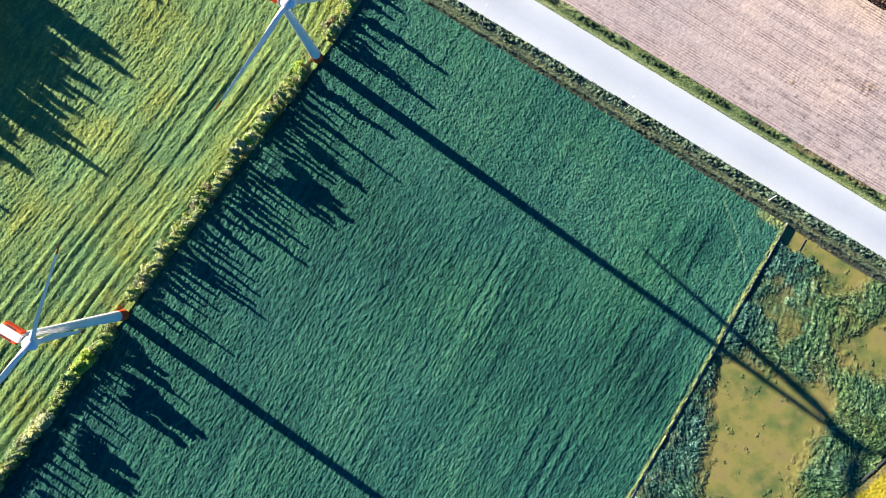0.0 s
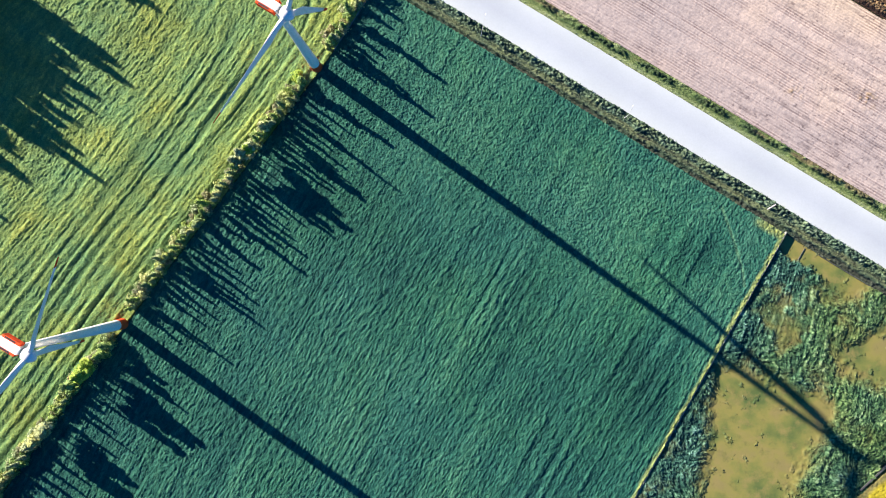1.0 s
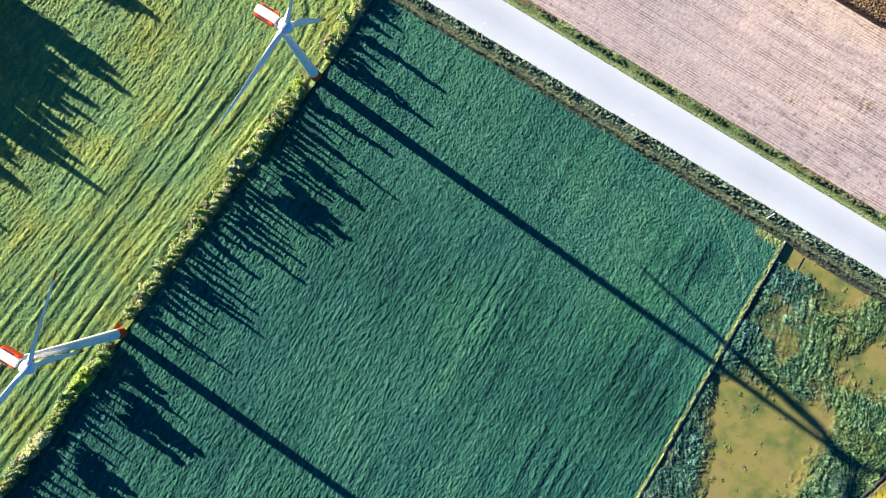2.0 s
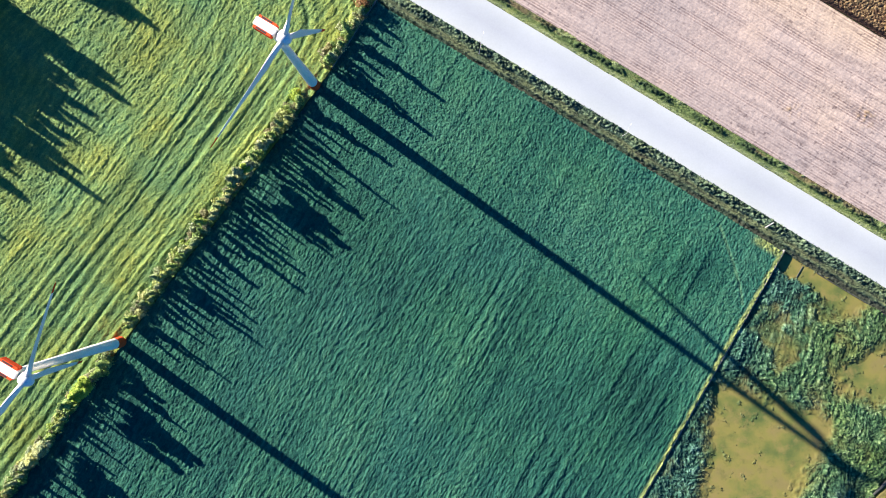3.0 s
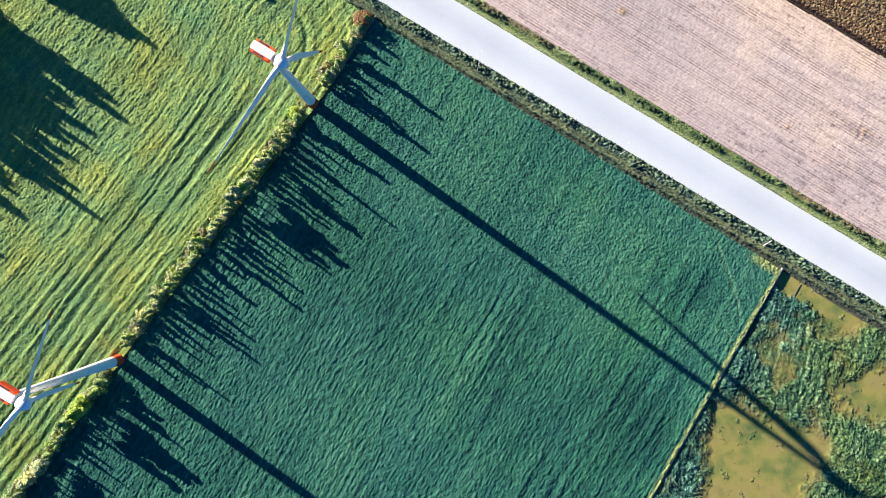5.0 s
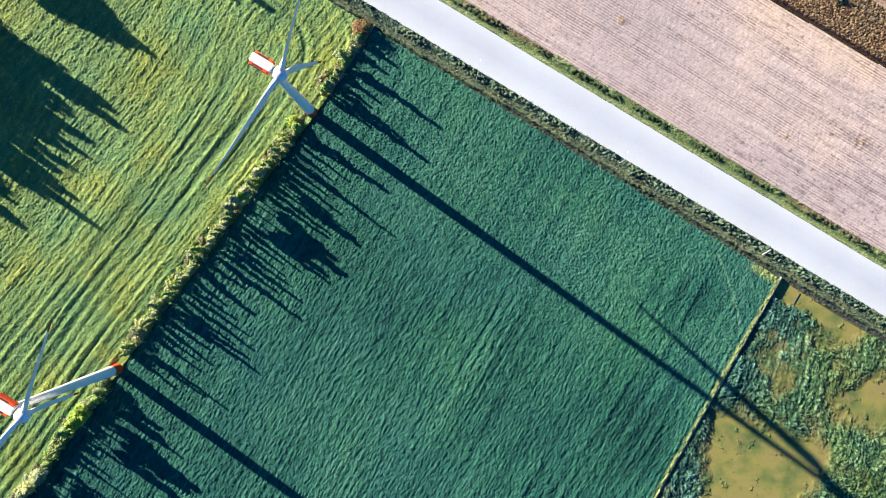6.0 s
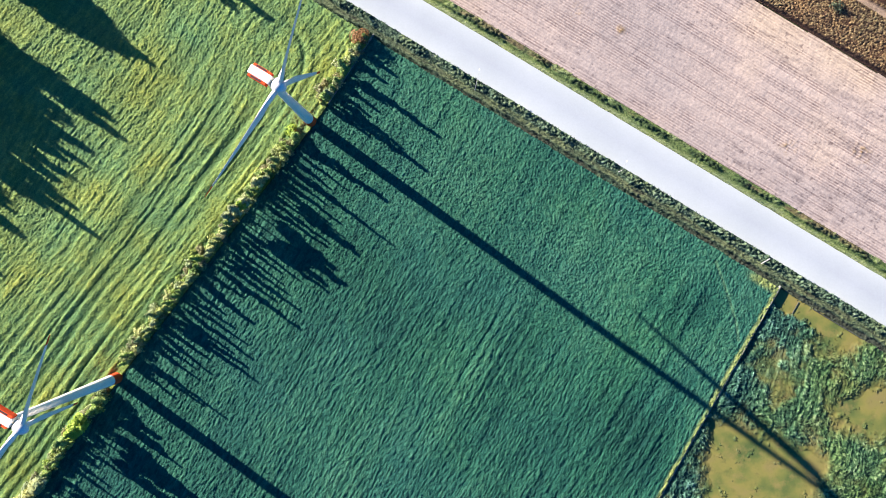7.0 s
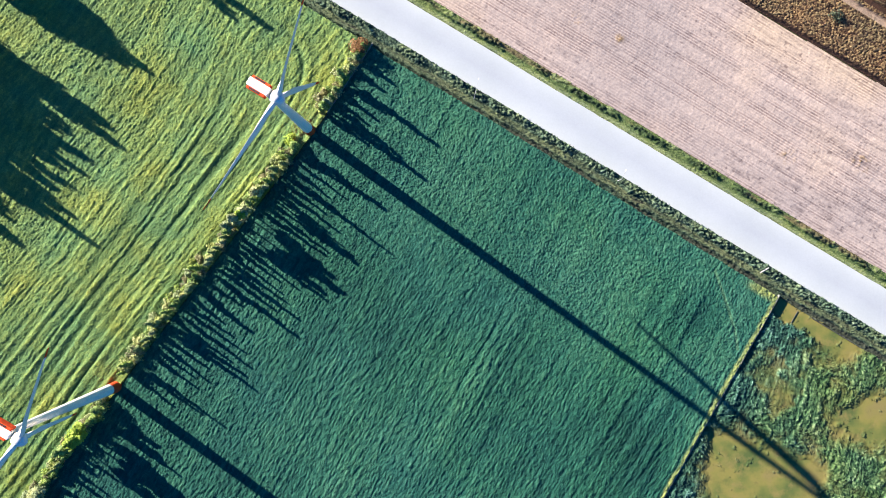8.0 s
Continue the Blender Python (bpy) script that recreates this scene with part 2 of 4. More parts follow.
def leaves(poly, height, density, length, width, tilt, lift, turn, seed):
    """Single leaves or blades, strewn over a relief: corners, and the numbers that the material reads."""
    rng = np.random.default_rng(seed)
    pts = np.array(poly)
    lo, hi = pts.min(0), pts.max(0)
    lo, hi = np.maximum(lo, (-150, -90)), np.minimum(hi, (150, 115))
    count = int((hi - lo).prod() * density)
    x, y = rng.uniform(lo[0], hi[0], count), rng.uniform(lo[1], hi[1], count)
    keep = inside(x, y, poly)
    x, y = x[keep], y[keep]
    z, numbers = height(x, y)
    dry = (z > -0.58) & (rng.random(len(x)) > numbers.get("soil" if "cool" not in numbers else "other", np.zeros(len(x))))
    x, y, z, numbers = x[dry], y[dry], z[dry], {k: v[dry] for k, v in numbers.items()}
    n = len(x)
    if turn is None:
        spin = rng.uniform(0, 2 * math.pi, n)
    else:
        spin = (turn(x, y) if callable(turn) else turn) + rng.normal(0, 0.45, n)
    size = rng.uniform(0.6, 1.35, n)
    rise = rng.normal(0, tilt, n)
    roll = rng.normal(0, tilt, n)
    ax = np.stack((np.cos(spin) * np.cos(rise), np.sin(spin) * np.cos(rise), np.sin(rise)), -1) * (size * length / 2)[:, None]
    ay = np.stack((-np.sin(spin) * np.cos(roll), np.cos(spin) * np.cos(roll), np.sin(roll)), -1) * (size * width / 2)[:, None]
    c = np.stack((x, y, z + lift * rng.uniform(0.2, 1.0, n)), -1)
    corners = np.stack((c - ax, c + 0.15 * ax - ay, c + ax, c + 0.15 * ax + ay), 1).reshape(-1, 3)
    numbers = {k: np.repeat(np.clip(v + (0.25 * (rng.random(n) - 0.5) if k == "tuft" else 0), 0, 1), 4) for k, v in numbers.items()}
    return corners, numbers


def sheet(name, poly, step, turn, height, mat, label, category, kind="stuff", leaf=None):
    """A relief over a polygon: height(x, y) gives z and the named numbers that the material reads."""
    pts = np.array(poly)
    ca, sa = math.cos(turn), math.sin(turn)
    a = pts[:, 0] * ca + pts[:, 1] * sa
    b = -pts[:, 0] * sa + pts[:, 1] * ca
    na, nb = int((a.max() - a.min()) / step) + 2, int((b.max() - b.min()) / step) + 2
    ga, gb = np.meshgrid(a.min() + step * np.arange(na), b.min() + step * np.arange(nb))
    x, y = (ga * ca - gb * sa).ravel(), (ga * sa + gb * ca).ravel()
    keep = inside(x, y, poly)
    ids = np.arange(na * nb).reshape(nb, na)
    quads = np.stack((ids[:-1, :-1], ids[:-1, 1:], ids[1:, 1:], ids[1:, :-1]), -1).reshape(-1, 4)
    quads = quads[keep[quads].all(1)]
    used = np.unique(quads)
    remap = np.zeros(na * nb, np.int64)
    remap[used] = np.arange(len(used))
    quads = remap[quads]
    x, y = x[used], y[used]
    z, numbers = height(x, y)
    co = np.stack((x, y, z), -1)
    if leaf:
        more, extra = leaves(poly, height, *leaf, seed=len(x))
        first = len(co) + 4 * np.arange(len(more) // 4)
        quads = np.concatenate((quads, first[:, None] + np.arange(4)))
        co = np.concatenate((co, more))
        numbers = {k: np.concatenate((v, extra[k])) for k, v in numbers.items()}
    me = bpy.data.meshes.new(name)
    me.vertices.add(len(co))
    me.vertices.foreach_set("co", co.astype(np.float32).ravel())
    me.loops.add(quads.size)
    me.loops.foreach_set("vertex_index", quads.astype(np.int32).ravel())
    me.polygons.add(len(quads))
    me.polygons.foreach_set("loop_start", np.arange(0, quads.size, 4, dtype=np.int32))
    me.update(calc_edges=True)
    for key, values in numbers.items():
        me.attributes.new(key, "FLOAT", "POINT").data.foreach_set("value", np.asarray(values, np.float32))
    me.materials.append(mat)
    me.shade_smooth()
    return tagged(new(name, me), label, category, kind=kind)


def smoothstep(a, b, x):
    t = np.clip((x - a) / (b - a), 0, 1)
    return t * t * (3 - 2 * t)


def line_gap(x, y, pts):
    """Distance from a broken line."""
    best = np.full(x.shape, 1e9)
    for a, b in zip(pts, pts[1:]):
        e = b - a
        t = np.clip(((x - a[0]) * e[0] + (y - a[1]) * e[1]) / (e @ e), 0, 1)
        best = np.minimum(best, np.hypot(x - a[0] - t * e[0], y - a[1] - t * e[1]))
    return best


# ---------------------------------------------------------------- ground
POND = [flat(*p) for p in ((1394, 396), (1470, 444), (1640, 552), (1640, 780), (1568, 800), (1520, 880), (1500, 960), (1072, 960))]


def build_ground():
    near = np.arange(-150, 150.1, 2.0)
    far = 150 + 2 * np.cumsum(1.35 ** np.arange(1, 20))
    axis = np.concatenate((-far[::-1], near, far))
    gx, gy = np.meshgrid(axis, axis)
    x, y = gx.ravel(), gy.ravel()
    z = np.full(x.shape, -0.12)
    z -= 1.6 * inside(x, y, POND)
    z -= 1.0 * (line_gap(x, y, [along(VERGE, -1.5), along(VERGE, 1.9)]) < 7)
    n = len(axis)
    ids = np.arange(n * n).reshape(n, n)
    quads = np.stack((ids[:-1, :-1], ids[:-1, 1:], ids[1:, 1:], ids[1:, :-1]), -1).reshape(-1, 4)
    me = bpy.data.meshes.new("ground")
    me.from_pydata(np.stack((x, y, z), -1).tolist(), [], quads.tolist())
    me.materials.append(ground_mat)
    tagged(new("ground", me), "open farmland of dull green and brown earth", "ground", kind="structure")


build_ground()


def build_road():
    """A slab with slightly ragged edges; lane runs from 0 at the south edge to 1 at the north edge."""
    bm = bmesh.new()
    rows = []
    for i in range(-70, 131):
        s = i / 60
        a, b = along(ROAD_S, s), along(ROAD_N, s + 0.02)
        wob = [0.16 * (noise.noise((s * 40, k, 0)) + 0.5 * noise.noise((s * 160, k, 3))) for k in (0, 9)]
        e = (b - a) / np.hypot(*(b - a))
        a, b = a + e * wob[0], b + e * wob[1]
        row = [bm.verts.new((*a, -0.3))]
        row += [bm.verts.new((*(a + (b - a) * k), 0.10 + 0.09 * (1 - (2 * k - 1) ** 2))) for k in (0, 0.15, 0.3, 0.45, 0.55, 0.7, 0.85, 1)]
        row += [bm.verts.new((*b, -0.3))]
        rows.append(row)
    for p, q in zip(rows, rows[1:]):
        for k in range(9):
            bm.faces.new((p[k], q[k], q[k + 1], p[k + 1]))
    road = part("road", bm, road_mat, smooth=False)
    lanes = [max(0, min(1, v)) for _ in rows for v in (0, 0, 0.15, 0.3, 0.45, 0.55, 0.7, 0.85, 1, 1)]
    road.data.attributes.new("lane", "FLOAT", "POINT").data.foreach_set("value", np.array(lanes, np.float32))
    tagged(road, "wide bleached pale grey concrete road", "road", kind="structure")


build_road()

# ---------------------------------------------------------------- green crop field
ROW_TURN = math.atan2(0.86, 0.51)
CROP = [flat(*p) for p in ((672, -45), (690, -32), (1378, 390), (1390, 400), (1080, 940), (1040, 1010), (-120, 1010), (0, 868), (240, 540), (548, 138), (591, 78))]
TRACK = [flat(*p) for p in ((1278, 352), (1290, 385), (1302, 420), (1314, 462), (1318, 490))]


def crop_height(x, y):
    ca, sa = math.cos(ROW_TURN), math.sin(ROW_TURN)
    a, b = x * ca + y * sa, -x * sa + y * ca
    b = b + 1.2 * soft_noise(a, b, 38, 5) + 0.25 * soft_noise(a, b, 6, 6)
    h, tag = tufts(a / 1.25, b, 0.40, 11)
    h2, tag2 = tufts(a / 1.3, b, 0.50, 31, 0.8)
    hl, tagl = tufts(a / 3.2, b, 0.44, 12)
    hl2, tagl2 = tufts(a / 6.0, b, 0.50, 32, 0.8)
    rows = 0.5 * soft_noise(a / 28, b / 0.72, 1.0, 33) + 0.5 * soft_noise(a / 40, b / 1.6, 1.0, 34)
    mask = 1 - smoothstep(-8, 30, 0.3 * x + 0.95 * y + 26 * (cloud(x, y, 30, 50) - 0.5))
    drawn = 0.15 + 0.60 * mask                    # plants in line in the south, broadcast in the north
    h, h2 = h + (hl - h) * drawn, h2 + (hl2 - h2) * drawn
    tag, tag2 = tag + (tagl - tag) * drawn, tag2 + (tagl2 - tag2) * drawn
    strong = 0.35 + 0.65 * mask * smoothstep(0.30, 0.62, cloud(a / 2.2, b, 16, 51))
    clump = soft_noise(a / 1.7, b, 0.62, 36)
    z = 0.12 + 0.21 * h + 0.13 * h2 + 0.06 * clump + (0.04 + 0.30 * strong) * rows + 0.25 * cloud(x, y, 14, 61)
    fan = np.exp(-(((x - flat(1215, 430)[0]) / 9) ** 2 + ((y - flat(1215, 430)[1]) / 7) ** 2))
    fan += np.exp(-(((x - flat(1130, 660)[0]) / 10) ** 2 + ((y - flat(1130, 660)[1]) / 16) ** 2))
    streak = soft_noise(a / 12, b / 1.2, 1.0, 35)
    z += 0.40 * fan * streak
    gap = line_gap(x, y, TRACK)
    track = 1 - smoothstep(0.15, 0.55, gap)
    z -= 0.10 * track
    lush = smoothstep(-30, 45, 0.75 * x + 0.65 * y)
    broad = cloud(x, y, 26, 66) - 0.5 + 0.6 * (cloud(a / 3, b, 7, 67) - 0.5)
    # dark troughs and pale tops of rows and clumps: relief shading put into the colour
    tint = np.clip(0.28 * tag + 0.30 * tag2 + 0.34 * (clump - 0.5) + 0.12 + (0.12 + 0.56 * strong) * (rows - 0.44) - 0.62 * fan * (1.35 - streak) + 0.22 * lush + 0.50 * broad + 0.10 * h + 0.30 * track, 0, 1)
    margin = 1 - smoothstep(0.5, 1.4, np.abs(side(x, y, *WALL_E)) + 1.2 * (cloud(x, y, 3, 71) - 0.5))
    corner = np.hypot(x - WALL_E[0][0], y - WALL_E[0][1]) + 5 * (cloud(x, y, 4, 72) - 0.5)
    margin = np.maximum(margin, (1 - smoothstep(0.8, 2.6, np.abs(side(x, y, *VERGE)))) * (1 - smoothstep(4, 10, corner)))
    z += 0.12 * margin * h2
    return z, {"tuft": tint, "other": np.clip(0.10 * track + margin * (0.55 + 0.6 * tag2), 0, 1)}


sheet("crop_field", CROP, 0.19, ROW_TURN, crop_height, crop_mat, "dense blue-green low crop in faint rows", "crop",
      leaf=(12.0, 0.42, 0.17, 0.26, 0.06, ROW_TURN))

# ---------------------------------------------------------------- meadow
MEADOW = [flat(*p) for p in ((672, -45), (591, 78), (548, 138), (240, 540), (0, 868), (-120, 1010), (-330, 1010), (-330, -640), (-320, -648))]
HEDGE_LINE = (flat(240, 540), flat(548, 138))


def meadow_height(x, y):
    dh = side(x, y, *HEDGE_LINE)
    dv = -side(x, y, *VERGE)
    k = 8.0                                        # the swaths turn round the headland by the road
    lane = -k * np.log(np.exp(-np.clip(dh, -5, 200) / k) + np.exp(-np.clip(dv + 3, -5, 200) / k))
    lane = lane + 1.6 * (cloud(x, y, 24, 81) - 0.5)
    run = x * 0.61 + y * 0.79
    drill = dh + 5.0 * (soft_noise(x, y, 26, 82) - 0.5) + 0.4 * (cloud(x, y, 5, 80) - 0.5)
    h, tag = tufts(drill, run / 1.8, 0.38, 91)
    h2, tag2 = tufts(drill, run / 2.6, 0.48, 93, 0.8)
    near = 1 - smoothstep(14, 40, dh + 0.22 * run + 14 * (cloud(x, y, 30, 83) - 0.5))
    swath = 0.45 * soft_noise(lane / 1.6, run / 38, 1.0, 84) + 0.55 * soft_noise(lane / 0.62, run / 30, 1.0, 86)
    ridge = 0.5 + 0.5 * np.sin(2 * math.pi * lane / 2.5 + 3.0 * soft_noise(lane / 9, run / 40, 1.0, 87))
    swath = swath + (0.55 * ridge + 0.45 * swath - swath) * 0.55 * (1 - smoothstep(9, 20, dh + 0.25 * run)) * smoothstep(0.15, 0.5, soft_noise(lane / 7, run / 30, 1.0, 85))
    fine = 0.6 * soft_noise(drill / 0.50, run / 4, 1.0, 89) + 0.4 * soft_noise(drill / 1.0, run / 10, 1.0, 90)
    z = 0.10 + (0.15 - 0.04 * near) * h + (0.11 - 0.04 * near) * h2 + (0.10 + 0.47 * near) * swath + 0.26 * fine + 0.3 * cloud(x, y, 12, 88)
    # swath and fine relief also darken or lighten the colour, like shading
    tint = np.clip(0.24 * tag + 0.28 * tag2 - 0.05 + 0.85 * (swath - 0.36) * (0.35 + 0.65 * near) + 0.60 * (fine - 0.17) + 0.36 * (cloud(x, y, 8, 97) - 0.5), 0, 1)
    # shade of the furrows, painted as dark green
    furrow_shade = near * smoothstep(0.60, 0.80, 1 - swath)
    return z, {"tuft": tint, "other": np.clip(0.6 * furrow_shade + 0.16 * near * (1 - smoothstep(-55, -5, run)), 0, 1)}


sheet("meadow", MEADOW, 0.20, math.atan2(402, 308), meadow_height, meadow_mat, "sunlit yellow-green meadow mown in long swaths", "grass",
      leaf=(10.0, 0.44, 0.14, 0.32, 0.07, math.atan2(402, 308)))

# ---------------------------------------------------------------- roadside verges
VERGE_S = [along(VERGE, -1.6), along(ROAD_S, -1.6) + np.array((0.05, 0.1)), along(ROAD_S, 1.5) + np.array((0.05, 0.1)), flat(1900, 720), flat(1640, 552), flat(1470, 446), flat(1399, 404), along(VERGE, 1.0)]


def verge_s_height(x, y):
    r = -side(x, y, *ROAD_S)                       # metres from the road's edge
    run = x * 0.855 - y * 0.518
    h, tag = tufts(x, y, 0.66, 101, 0.75)
    h2, tag2 = tufts(run / 1.8, r, 0.42, 103)
    r = r + 0.9 * (cloud(x, y, 6, 105) - 0.5) + 0.5 * (cloud(x, y, 1.5, 104) - 0.5)
    bank = smoothstep(-0.2, 0.3, r) * (1 - smoothstep(1.9, 2.6, r))
    path = smoothstep(2.1, 2.6, r) * (1 - smoothstep(3.5, 4.1, r))      # trodden grass between the bushes and the ditch
    rut = np.exp(-((r - 2.95) / 0.16) ** 2) * smoothstep(0.35, 0.55, soft_noise(run / 9, r / 9, 1.0, 106))
    ditch = smoothstep(3.8, 4.4, r) * (1 - smoothstep(5.2, 5.9, r))
    rank = smoothstep(0.25, 0.7, cloud(run / 1.6, r, 2.6, 109))
    z = 0.05 + 1.1 * rank * h * (0.16 + bank) * (1 - path) + 0.22 * h2 * (1 - 0.45 * path) - 0.22 * rut - 0.65 * ditch
    wisp = cloud(run / 3, r, 1.6, 107)
    dry = path * (0.45 + 0.55 * smoothstep(0.3, 0.6, wisp)) + 0.5 * smoothstep(5.3, 5.9, r) * smoothstep(0.4, 0.6, wisp)
    soil = ditch * (0.10 + 0.62 * smoothstep(0.36, 0.60, wisp)) + 0.7 * rut + 0.5 * path * smoothstep(0.58, 0.75, cloud(run / 2.5, r, 2.2, 108))
    # bush tops lightened and gaps darkened: highlight and shade put into the colour
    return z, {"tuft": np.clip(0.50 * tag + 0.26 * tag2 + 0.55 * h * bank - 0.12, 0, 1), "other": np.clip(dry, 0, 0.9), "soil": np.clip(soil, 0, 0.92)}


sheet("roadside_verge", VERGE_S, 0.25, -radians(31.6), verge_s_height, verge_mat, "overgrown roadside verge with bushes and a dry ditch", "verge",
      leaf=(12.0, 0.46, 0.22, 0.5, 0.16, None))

VERGE_N = [along(ROAD_N, -1.6) - np.array((0.05, 0.1)), along(ROAD_N, -1.6) + np.array((1.9, 3.0)), along(ROAD_N, 1.5) + np.array((1.9, 3.0)), along(ROAD_N, 1.5) - np.array((0.05, 0.1))]


def verge_n_height(x, y):
    r = side(x, y, *ROAD_N) + 0.7 * (cloud(x, y, 5, 115) - 0.5)
    run = x * 0.855 - y * 0.518
    h, tag = tufts(run / 1.5, r, 0.6, 111, 0.8)
    h2, tag2 = tufts(x, y, 0.36, 113, 0.8)
    patchy = smoothstep(0.40, 0.62, cloud(run / 2.2, r * 1.6, 2.2, 118, 4))
    scrub = smoothstep(1.2, 1.8, r) * (1 - smoothstep(2.7, 3.3, r)) * patchy
    brown = smoothstep(1.7, 2.4, r) * smoothstep(0.44, 0.64, cloud(run / 3, r, 2.4, 117))
    green = 0.88 - 0.34 * smoothstep(0.3, 1.7, r + 0.9 * (cloud(run / 2, r, 2.0, 116) - 0.5))
    straw = smoothstep(0.62, 0.74, cloud(run / 1.6, r, 1.6, 119)) * smoothstep(1.4, 2.4, r)      # pale dry tufts towards the field
    scrub = scrub * (1 - 0.7 * straw)
    z = 0.02 + 0.10 * h2 + 0.18 * straw + 0.85 * scrub * (0.25 + 0.75 * h) - 0.2 * (1 - smoothstep(0.1, 0.5, r))
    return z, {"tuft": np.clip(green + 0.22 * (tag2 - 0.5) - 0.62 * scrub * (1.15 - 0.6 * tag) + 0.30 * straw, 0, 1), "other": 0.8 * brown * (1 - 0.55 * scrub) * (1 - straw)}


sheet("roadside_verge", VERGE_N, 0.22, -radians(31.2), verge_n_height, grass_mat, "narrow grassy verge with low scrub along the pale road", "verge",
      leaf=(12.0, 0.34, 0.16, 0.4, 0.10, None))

# ---------------------------------------------------------------- stubble field and dry crop
DRY_EDGE = (flat(1319, -127), flat(1582, 28))
STUBBLE = [along(ROAD_N, -0.9) + np.array((1.7, 2.8)), along(ROAD_N, 1.5) + np.array((1.7, 2.8)), flat(2050, 300), along(DRY_EDGE, 2.2), along(DRY_EDGE, -1.6)]


def stubble_height(x, y):
    r = side(x, y, *ROAD_N)
    run = x * 0.855 - y * 0.518
    q = r + 0.3 * cloud(x, y, 30, 121) + 0.10 * soft_noise(x, y, 4, 128)
    thin = soft_noise(q / 0.42, run / 3.5, 1.0, 122)
    wide = soft_noise(q / 1.4, run / 30, 1.0, 123)
    clod = soft_noise(x, y, 0.38, 126)
    z = 0.02 + 0.06 * thin + 0.03 * wide + 0.06 * cloud(x, y, 2.0, 125) + 0.05 * clod
    keep = 0.65 * thin + 0.35 * wide
    rough = smoothstep(0.42, 0.62, cloud(x, y, 26, 124, 3))          # stretches with more straw and clods left
    spots = np.zeros(x.shape)
    for u, v, size in ((1408, 150, 1.6), (1537, 160, 2.0), (1033, -92, 1.2), (1110, -58, 1.0)):
        c = flat(u, v)
        spots += np.exp(-(((x - c[0]) ** 2 + (y - c[1]) ** 2) / size ** 2)) * smoothstep(0.45, 0.7, cloud(x, y, 0.9, 127))
    specks = smoothstep(0.80, 0.93, soft_noise(run / 0.7, q / 0.42, 1.0, 129)) * (0.35 + 0.65 * rough)
    return z + 0.15 * spots, {"tuft": np.clip(0.52 + (0.48 + 0.42 * rough) * (keep - 0.5) + 0.3 * (clod - 0.5) - 0.55 * specks, 0, 1), "other": np.clip(spots, 0, 0.8), "drill": q,
                              "strength": 0.25 + 0.75 * smoothstep(0.25, 0.75, soft_noise(q / 0.9, run / 24, 1.0, 130))}


sheet("stubble_field", STUBBLE, 0.24, -radians(31.2), stubble_height, stubble_mat, "bare pinkish stubble field drilled in fine straight lines", "field")

DRY = [along(DRY_EDGE, -1.6), along(DRY_EDGE, 2.2), flat(2150, 150), flat(2000, -560), flat(1000, -640)]
DRY_PATH = (flat(1509, -127), flat(1582, -82))


def dry_height(x, y):
    r = side(x, y, *DRY_EDGE)
    h, tag = tufts(x, y, 0.38, 131, 0.8)
    p = side(x, y, *DRY_PATH)
    path = 1 - smoothstep(0.6, 1.0, np.abs(p))
    gully = smoothstep(1.6, 2.2, p) * (1 - smoothstep(3.2, 3.8, p))
    z = 0.15 + smoothstep(0.3, 1.0, r) * (0.50 + 0.42 * h) * (1 - path) * (1 - gully)
    # dark edge is soil plus painted plant shade; gaps and gully darkened too
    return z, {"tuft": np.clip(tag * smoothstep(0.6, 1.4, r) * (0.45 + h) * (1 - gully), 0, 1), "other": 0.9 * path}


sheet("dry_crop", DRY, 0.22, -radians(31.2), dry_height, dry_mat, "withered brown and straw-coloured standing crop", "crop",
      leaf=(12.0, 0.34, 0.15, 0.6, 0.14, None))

# ---------------------------------------------------------------- pond and marsh
POOLS = [[flat(*p) for p in q] for q in (
    ((1285, 650), (1330, 655), (1400, 682), (1440, 690), (1462, 720), (1448, 752), (1418, 790), (1395, 830), (1390, 960), (1235, 960), (1255, 850), (1270, 770), (1272, 720)),
    ((1495, 605), (1560, 580), (1640, 590), (1640, 650), (1568, 660), (1510, 640)),
    ((1396, 402), (1440, 425), (1530, 485), (1518, 496), (1482, 490), (1450, 458), (1424, 444), (1390, 432), (1384, 422)))]


def shore_gap(x, y):
    """Metres from the water's edge, positive over open water."""
    shore = np.full(x.shape, -99.0)
    for pool in POOLS:
        gap = line_gap(x, y, pool + pool[:1])
        shore = np.maximum(shore, np.where(inside(x, y, pool), gap, -gap))
    return shore + 4.0 * (cloud(x, y, 6, 141) - 0.5) + 2.0 * (cloud(x, y, 1.7, 140) - 0.5)


def weed_turn(x, y):
    """The way the long leaves lie, swinging from clump to clump."""
    return radians(75) + 3.4 * (soft_noise(x, y, 6.5, 149) - 0.5)


